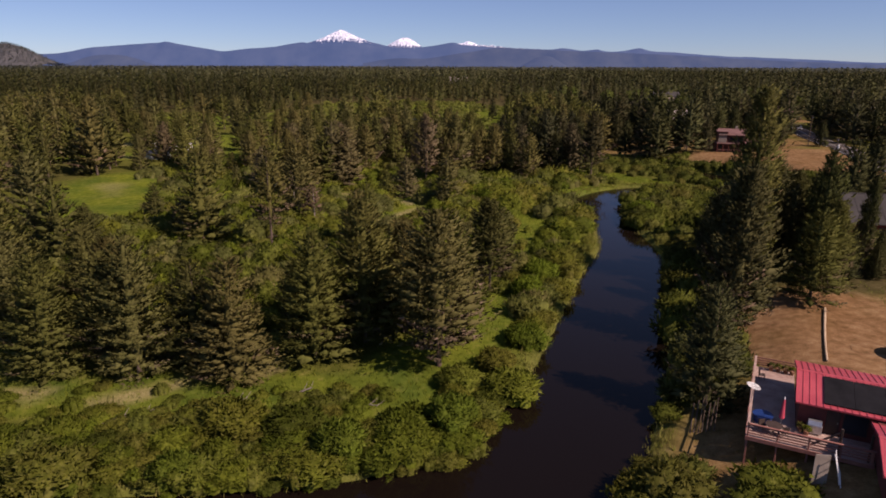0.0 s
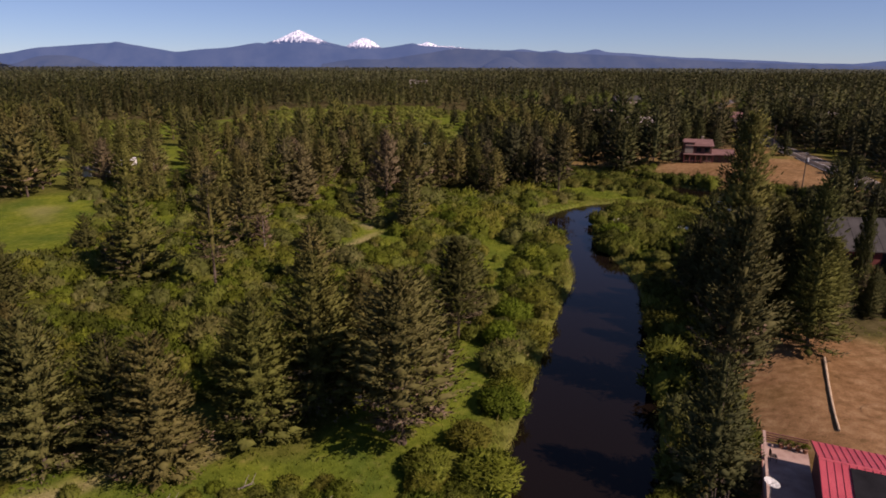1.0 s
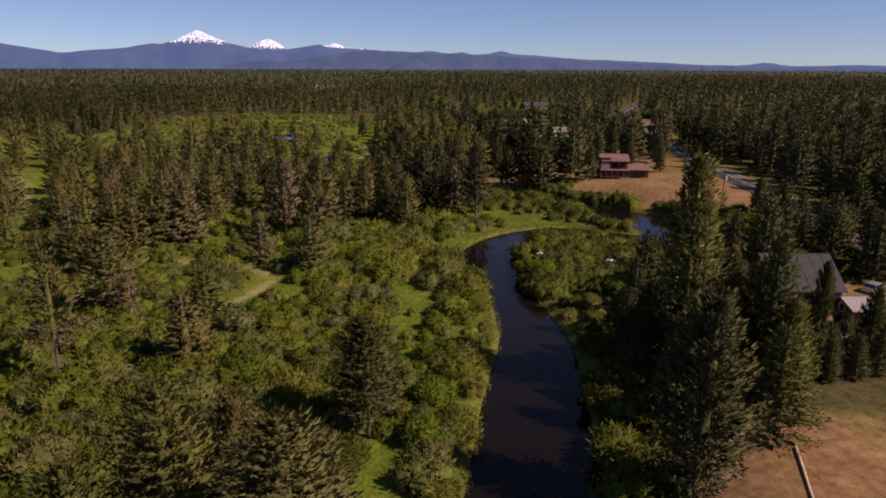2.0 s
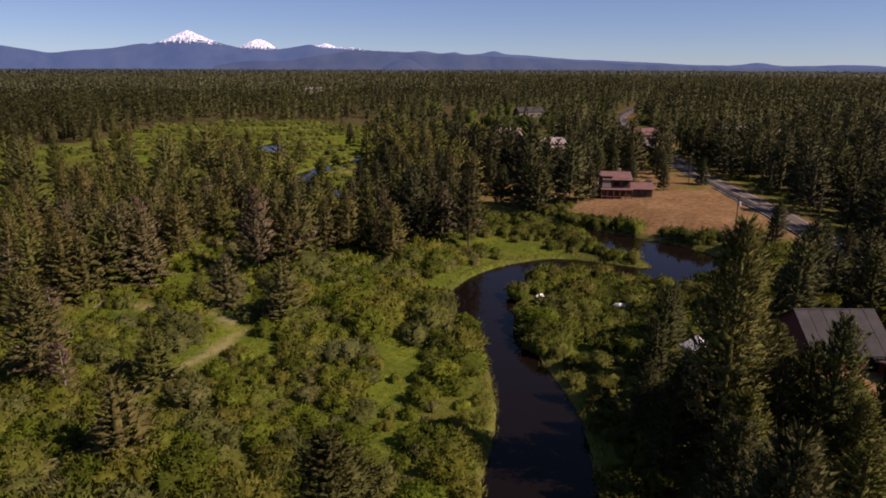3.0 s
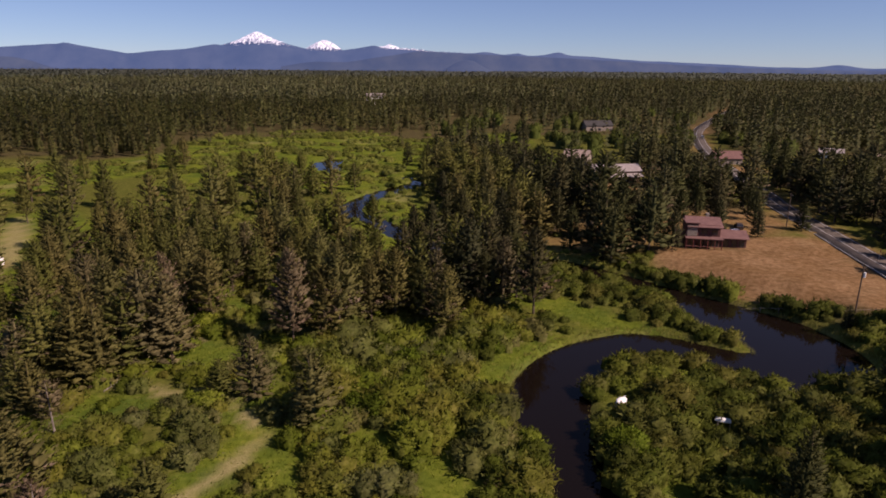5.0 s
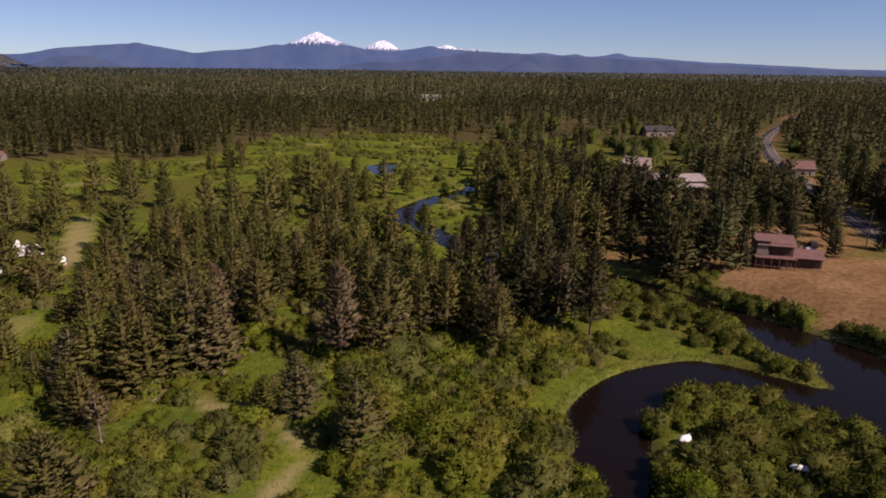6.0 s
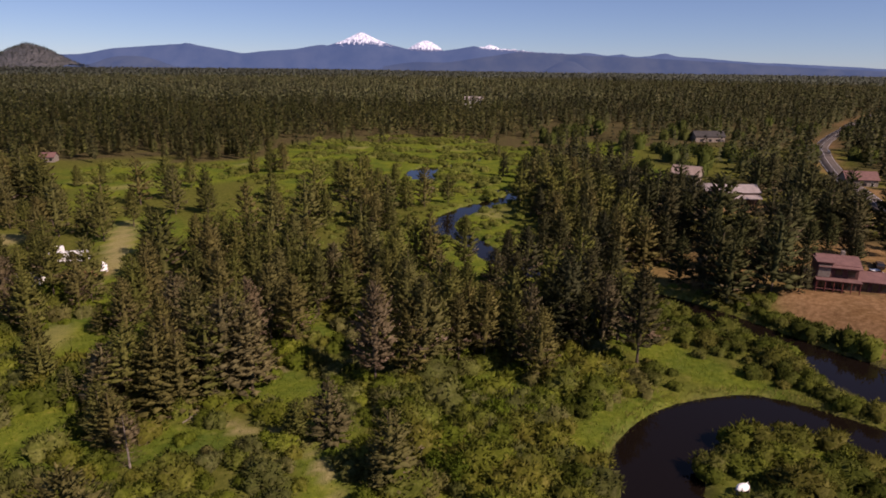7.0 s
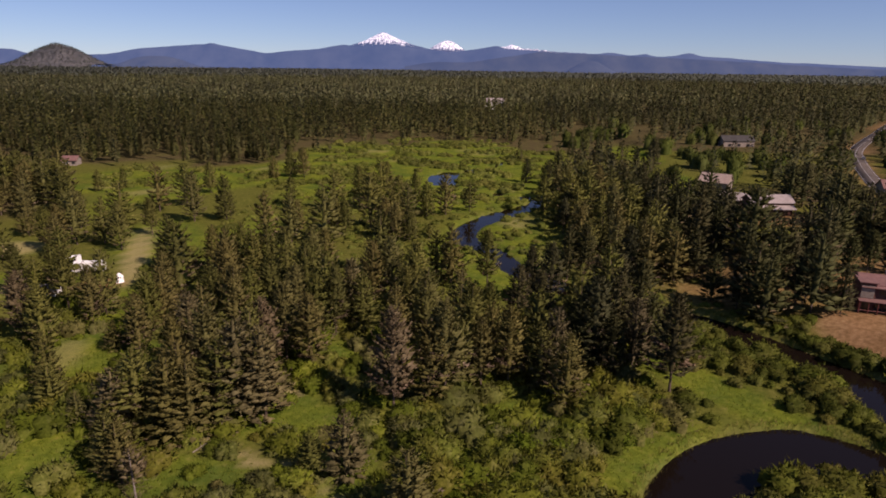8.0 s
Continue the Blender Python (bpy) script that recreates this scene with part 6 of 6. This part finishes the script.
zt = ground_at(55.2, 106.6)
tent = empty("tent", 54.0, 106.8, zt, 25, "white canvas canopy tent among pines", "tent")
bm = bmesh.new()
ap = bm.verts.new((0, 0, 3.6))
ring_v = [bm.verts.new((1.6 * sx, 1.6 * sy, 2.0 + 0.06 * (k % 2))) for k, (sx, sy) in enumerate(((-1, -1), (0, -1.04), (1, -1), (1.04, 0), (1, 1), (0, 1.04), (-1, 1), (-1.04, 0)))]
low_v = [bm.verts.new((v.co.x * 1.02, v.co.y * 1.02, 1.7)) for v in ring_v]
for k in range(8):
    bm.faces.new((ap, ring_v[k], ring_v[(k + 1) % 8]))
    bm.faces.new((ring_v[k], low_v[k], low_v[(k + 1) % 8], ring_v[(k + 1) % 8]))
bmesh.ops.solidify(bm, geom=bm.faces[:], thickness=0.02)
part("canopy", bm, M_canvas, tent)
for sx in (-1.55, 1.55):
    for sy in (-1.55, 1.55):
        part("leg", rod((sx, sy, 0), (sx, sy, 2.0), 0.03), M_white, tent)

# -- brown two-storey house on the bare field
hc = empty("field_house", 95.5, 212.0, 0, -18, "two-storey maroon house with posts and deck on bare ground", "house")
part("wall", boxes((-4.8, 3.0, -4.0, 5.0, 3.2, 9.4)), M_maroon, hc)
part("tower", boxes((-5.4, -2.4, -4.6, 0.5, 3.2, 9.9)), M_maroon, hc)
part("tower_panel", boxes((-5.1, -2.7, -4.72, -4.58, 6.6, 9.3)), M_greywood, hc, "pale grey board panel")
part("tower_roof", boxes((-5.7, -2.1, -4.9, 0.8, 9.9, 10.1)), M_maroonroof, hc)
gable_roof(hc, -5.2, 3.5, -5.0, 0.8, 5.6, 8.9, 10.4, 8.9, M_maroonroof)
part("wing_wall", boxes((3.0, 9.5, -3.6, 4.0, 3.2, 6.5)), M_maroon, hc)
gable_roof(hc, 2.9, 10.0, -4.4, 0.2, 4.6, 6.2, 7.4, 6.2, M_maroonroof, name="wing_roof")
part("porch_roof", boxes((-5.6, 3.4, -6.8, -4.0, 6.35, 6.5)), M_maroonroof, hc)
for x in (-5.4, -3.7, -2.0, -0.3, 1.4, 3.1):
    part("porch_post", boxes((x - 0.09, x + 0.09, -6.7, -6.52, 3.2, 6.4)), M_redwall, hc)
part("porch_rail", boxes((-5.4, 3.1, -6.66, -6.56, 4.4, 4.5)), M_rail, hc)
part("porch_floor", boxes((-5.6, 3.3, -6.8, -4.0, 3.3, 3.55)), M_deck, hc)
for x in (-3.9, -1.3, 0.4, 2.0):
    window(hc, x, -4.0 if x > -2.4 else -4.6, 3.9, 1.3, 1.8)
for x in (-0.9, 1.6):
    window(hc, x, -4.0, 7.0, 1.4, 1.3)
for x in (4.6, 6.6, 8.4):
    window(hc, x, -3.6, 4.2, 1.2, 1.5)
part("chimney", boxes((0.2, 1.0, 1.6, 2.4, 9.6, 11.3)), M_greywood, hc)
part("outer_stair", boxes((-7.6, -5.4, -1.0, 3.0, 3.2, 6.3)), M_rail, hc)

# -- houses further off among the pines
long = simple_house("long_house", 108.5, 304, 3, 14.5, 7.5, 3.2, 8.4, 10.4, M_maroon, M_paleroof, "long low house with pale roof among pines", [(-4.5, 4, 1.6, 1.2), (-1.5, 4, 1.6, 1.2), (2, 3.5, 1, 2), (4.8, 4, 1.6, 1.2)], seams=0.8)
part("porch_roof", prism([(-6.4, 6.3), (-3.8, 7.3), (-3.8, 7.45), (-6.4, 6.45)], -7.4, 7.4, "x"), M_paleroof, long, "pale porch roof over dark openings")
for u in (-7.0, -3.5, 0.0, 3.5, 7.0):
    part("post", boxes((u - 0.1, u + 0.1, -6.2, -6.0, 3.2, 6.36)), M_dark, long)
simple_house("long_house", 101, 317, -28, 9, 7, 3.2, 6.6, 8.6, M_maroon, M_paleroof, "pale-roofed side building among pines", [(-3, 4, 1.4, 1.2), (2, 4, 1.4, 1.2)])
simple_house("tan_house", 104.5, 345, -34, 11, 8, 3.2, 8.2, 11.0, M_greywood, M_tanroof, "house with tan shingle roof among pines", [(-3, 4, 1.4, 1.2), (0, 4, 1.4, 1.2), (3, 4, 1.4, 1.2)])
simple_house("roadside_house", 178, 347, -8, 12.5, 8, 3.2, 6.8, 9.6, M_greywood, M_maroonroof, "roadside house with rust-brown roof", [(-3, 4, 1.6, 1.2), (1, 4, 1.6, 1.2), (4, 3.5, 1, 2)])
simple_house("white_house", 244, 363, -35, 10.5, 8, 3.2, 6.6, 8.2, M_white, M_paleroof, "white house with pale roof in the pine wood", [(-4, 4.2, 1.6, 1.2), (0, 4.2, 1.6, 1.2), (4, 4.2, 1.6, 1.2)])
simple_house("brown_house", 263, 350, -20, 12, 8, 3.2, 5.6, 7.0, M_greywood, M_tanroof, "brown house with tan roof in the pine wood", [(-3, 4, 1.4, 1.2), (3, 4, 1.4, 1.2)])
simple_house("blue_grey_house", 172, 509, 5, 20, 10, 2.8, 7.5, 10.5, M_greywood, M_greyroof, "large grey house at the edge of the wood", [(-6, 4, 2, 1.5), (0, 4, 2, 1.5), (6, 4, 2, 1.5)])
simple_house("white_shed", 117, 477, 20, 5, 4.5, 2.6, 5.2, 6.6, M_white, M_paleroof, "small white shed on the far lawn", [(0, 3.8, 1, 1)])
simple_house("white_house", 20, 868, 0, 22, 10, 0.2, 10, 14, M_white, M_paleroof, "far white house at the marsh edge", [(-6, 5, 2, 1.5), (6, 5, 2, 1.5)])
simple_house("white_shed", -93, 209, 8, 7, 3.6, 0.5, 2.6, 3.3, M_white, M_paleroof, "low white shed in the clearing", [(0, 1.2, 1, 0.8)])


def camper(x, y, turn, L, label):
    z = ground_at(x, y)
    c = empty("camper", x, y, z, turn, label, "camper", "campers")
    part("body", boxes((-L / 2, L / 2, -1.15, 1.15, 0.55, 2.9)), M_white, c)
    part("stripe", boxes((-L / 2 - 0.02, L / 2 + 0.02, -1.17, -1.14, 1.2, 1.4)), M_greywood, c)
    for u in (-L * 0.25, L * 0.2):
        window(c, u, -1.15, 1.6, 0.9, 0.6)
    for u in (-0.5, 0.4):
        for sy in (-1.05, 1.05):
            part("wheel", rod((u, sy - 0.1, 0.33), (u, sy + 0.1, 0.33), 0.33, 0.33, 14), M_rubber, c)
    part("hitch", boxes((-L / 2 - 1.1, -L / 2, -0.08, 0.08, 0.5, 0.6)), M_metal, c)


camper(-92, 226, 15, 7.5, "white camper trailer parked under pines")
camper(-99.5, 229, 40, 6, "small white camper trailer under pines")


def car(x, y, turn, m, label):
    z = ground_at(x, y) + (0.14 if road_gap(np.array([x]), np.array([y]))[0] < 0 else 0.0)
    c = empty("car", x, y, z, turn, label, "car", "parked cars")
    part("body", prism([(-2.2, 0.35), (2.2, 0.35), (2.25, 0.75), (1.3, 0.95), (-2.2, 0.98)], -0.88, 0.88), m, c)
    cab = part("cabin", prism([(-1.9, 0.96), (1.2, 0.94), (0.55, 1.5), (-1.5, 1.52)], -0.78, 0.78), M_glass, c)
    part("roof", boxes((-1.45, 0.5, -0.74, 0.74, 1.50, 1.56)), m, c)
    for u in (-1.35, 1.4):
        for sy in (-0.8, 0.8):
            wh = part("wheel", rod((u, sy - 0.1, 0.34), (u, sy + 0.1, 0.34), 0.34, 0.34, 14), M_rubber, c)


car(108.5, 219, 10, M_white, "white car parked beside the maroon house")
car(113.5, 226, 70, M_dark, "dark car parked on the dirt yard")
car(104, 227, 20, M_white, "white pickup parked behind the maroon house")
car(153.3, 279, 66, M_white, "white car on the two-lane road")
car(83.5, 100, 30, M_white, "white car parked by the red shed")
car(86.5, 104, 20, M_metal, "silver car parked by the red shed")
car(222, 452, 62, M_metal, "silver car on the far road")


def boat(x, y, turn, L, W, label):
    z = ground_at(x, y)
    b = empty("boat", x, y, z, turn, label, "boat", "white boats")
    bm = bmesh.new()
    bmesh.ops.create_uvsphere(bm, u_segments=18, v_segments=10, radius=1)
    for v in bm.verts:
        v.co.x *= L / 2
        v.co.y *= W / 2 * (1 - 0.35 * abs(v.co.x / (L / 2)) ** 2)
        v.co.z = max(-0.05, v.co.z * 0.5) + 0.9
    part("hull", bm, M_canvas, b)
    part("keel", boxes((-L * 0.42, L * 0.42, -0.03, 0.03, 1.36, 1.43)), M_white, b)
    for u in (-L * 0.3, L * 0.3):
        part("trestle", boxes((u - 0.06, u + 0.06, -W * 0.4, W * 0.4, 0.0, 0.9)), M_greywood, b)


boat(44.3, 138.3, 30, 2.2, 1.3, "white upturned boat among willows by the water")
boat(56.2, 131.8, -25, 2.5, 0.75, "slim white upturned canoe among willows")


def utility_pole(x, y, h, turn, box=True):
    z = ground_at(x, y)
    u = empty("utility_pole", x, y, z, turn, "tall brown wooden utility pole beside the road", "utility pole", "utility poles")
    part("pole", rod((0, 0, -0.5), (0, 0, h), 0.16, 0.10, 10), M_pole, u)
    part("crossarm", boxes((-1.1, 1.1, -0.06, 0.06, h - 0.7, h - 0.56)), M_pole, u)
    for k in (-1.0, 0.0, 1.0):
        part("insulator", rod((k, 0, h - 0.56), (k, 0, h - 0.36), 0.05, 0.03), M_metal, u)
    if box:
        part("transformer", rod((0.0, -0.35, h - 2.6), (0.0, -0.35, h - 1.7), 0.22, 0.22, 12), M_white, u)


utility_pole(99.7, 162.9, 10.6, 70)
utility_pole(121.5, 163, 10.0, 70, False)
utility_pole(128, 226, 10.0, 72, False)
utility_pole(160, 322, 10.0, 70, False)
sign = empty("road_sign", 129.5, 193, ground_at(129.5, 193), 60, "small orange diamond road sign on a post", "sign")
part("post", rod((0, 0, 0), (0, 0, 2.6), 0.04), M_metal, sign)
bm = boxes((-0.38, 0.38, -0.015, 0.015, -0.38, 0.38))
bmesh.ops.rotate(bm, verts=bm.verts, cent=(0, 0, 0), matrix=Euler((0, radians(45), 0)).to_matrix())
bmesh.ops.translate(bm, verts=bm.verts, vec=(0, -0.06, 2.5))
part("plate", bm, M_orange, sign)

# field fence: low posts along the river side of the bare field
fence = empty("fence", 0, 0, 0, 0, "low weathered post and rail fence at the field edge", "fence")
fl = along([(82, 177.5, 0), (90, 171, 0), (97, 166, 0), (104, 161.5, 0)], 3.0)
for k, q in enumerate(fl):
    z = ground_at(q[0], q[1])
    part("post", boxes((q[0] - 0.06, q[0] + 0.06, q[1] - 0.06, q[1] + 0.06, z - 0.2, z + 1.05)), M_greywood, fence)
    if k:
        z2 = ground_at(fl[k - 1][0], fl[k - 1][1])
        part("rail", rod((q[0], q[1], z + 0.9), (fl[k - 1][0], fl[k - 1][1], z2 + 0.9), 0.04), M_greywood, fence)
road_fence = empty("fence", 0, 0, 0, 0, "brown post and rail fence beside the road", "fence")
fl = along([(99, 119, 0), (101.8, 128.5, 0), (104.8, 138, 0), (108, 147, 0)], 2.4)
for k, q in enumerate(fl):
    z = ground_at(q[0], q[1])
    part("post", boxes((q[0] - 0.07, q[0] + 0.07, q[1] - 0.07, q[1] + 0.07, z - 0.2, z + 1.2)), M_pole, road_fence)
    if k:
        z2 = ground_at(fl[k - 1][0], fl[k - 1][1])
        for up in (0.4, 0.75, 1.1):
            part("rail", rod((q[0], q[1], z + up), (fl[k - 1][0], fl[k - 1][1], z2 + up), 0.05), M_pole, road_fence)
# a boat ramp board at the island edge and bleached logs in the meadow
for k, (x, y, a, ln) in enumerate(((-13.0, 54.5, 20, 1.4), (-6.5, 52, -30, 1.8), (-20.5, 48.6, 40, 2.2), (-30, 152, 60, 3.0), (-27.5, 49.5, 25, 4.5), (-18.6, 52.4, 10, 1.6), (-11.6, 47.5, 60, 1.6))):
    z = ground_at(x, y) + 0.25
    br = empty("dead_branch", x, y, z, a, "bleached grey dead branch lying in the grass", "branch", "dead branches")
    part("stem", rod((-ln / 2, 0, -0.12), (ln / 2, 0, 0.25), 0.09, 0.03, 7), M_greybark, br)
    for j in range(4):
        u = -ln / 4 + j * ln / 5
        part("twig", rod((u, 0, 0.05), (u + 0.5, (0.7 if j % 2 else -0.7), 0.55), 0.035, 0.012, 5), M_greybark, br)

# grey poles leaning together on the bank
poles = empty("pole_stack", 21.9, 47.4, ground_at(21.9, 47.4), 0, "weathered wooden poles leaning together on the river bank", "poles")
for k in range(7):
    u = -1.0 + 0.33 * k
    part("pole", rod((u, 0.15 * (k % 2), -0.15), (u + 0.25 + 0.06 * (k % 3), 0.5, 2.5 + 0.25 * ((k * 5) % 4)), 0.07, 0.045, 7), M_bark, poles)

# small white tent on a bare pad, and a cabin beyond the far meadow
camp = empty("tent", -80.0, 219.0, ground_at(-80, 219), 15, "small white pointed tent on a bare pad", "tent")
bm = bmesh.new()
bmesh.ops.create_cone(bm, cap_ends=True, segments=8, radius1=1.0, radius2=0.85, depth=1.4, matrix=Matrix.Translation((0, 0, 0.7)))
part("tent_wall", bm, M_canvas, camp)
bm = bmesh.new()
bmesh.ops.create_cone(bm, cap_ends=True, segments=8, radius1=1.05, radius2=0.05, depth=1.1, matrix=Matrix.Translation((0, 0, 1.96)))
part("tent_roof", bm, M_canvas, camp)
simple_house("cabin", -205, 392, 12, 9, 6.5, 0.6, 3.6, 5.4, M_greywood, M_maroonroof, "brown cabin with rust-red roof at the wood's edge", [(-3, 1.6, 1.4, 1.2), (0, 0.9, 1.0, 2.0), (3, 1.6, 1.4, 1.2)])
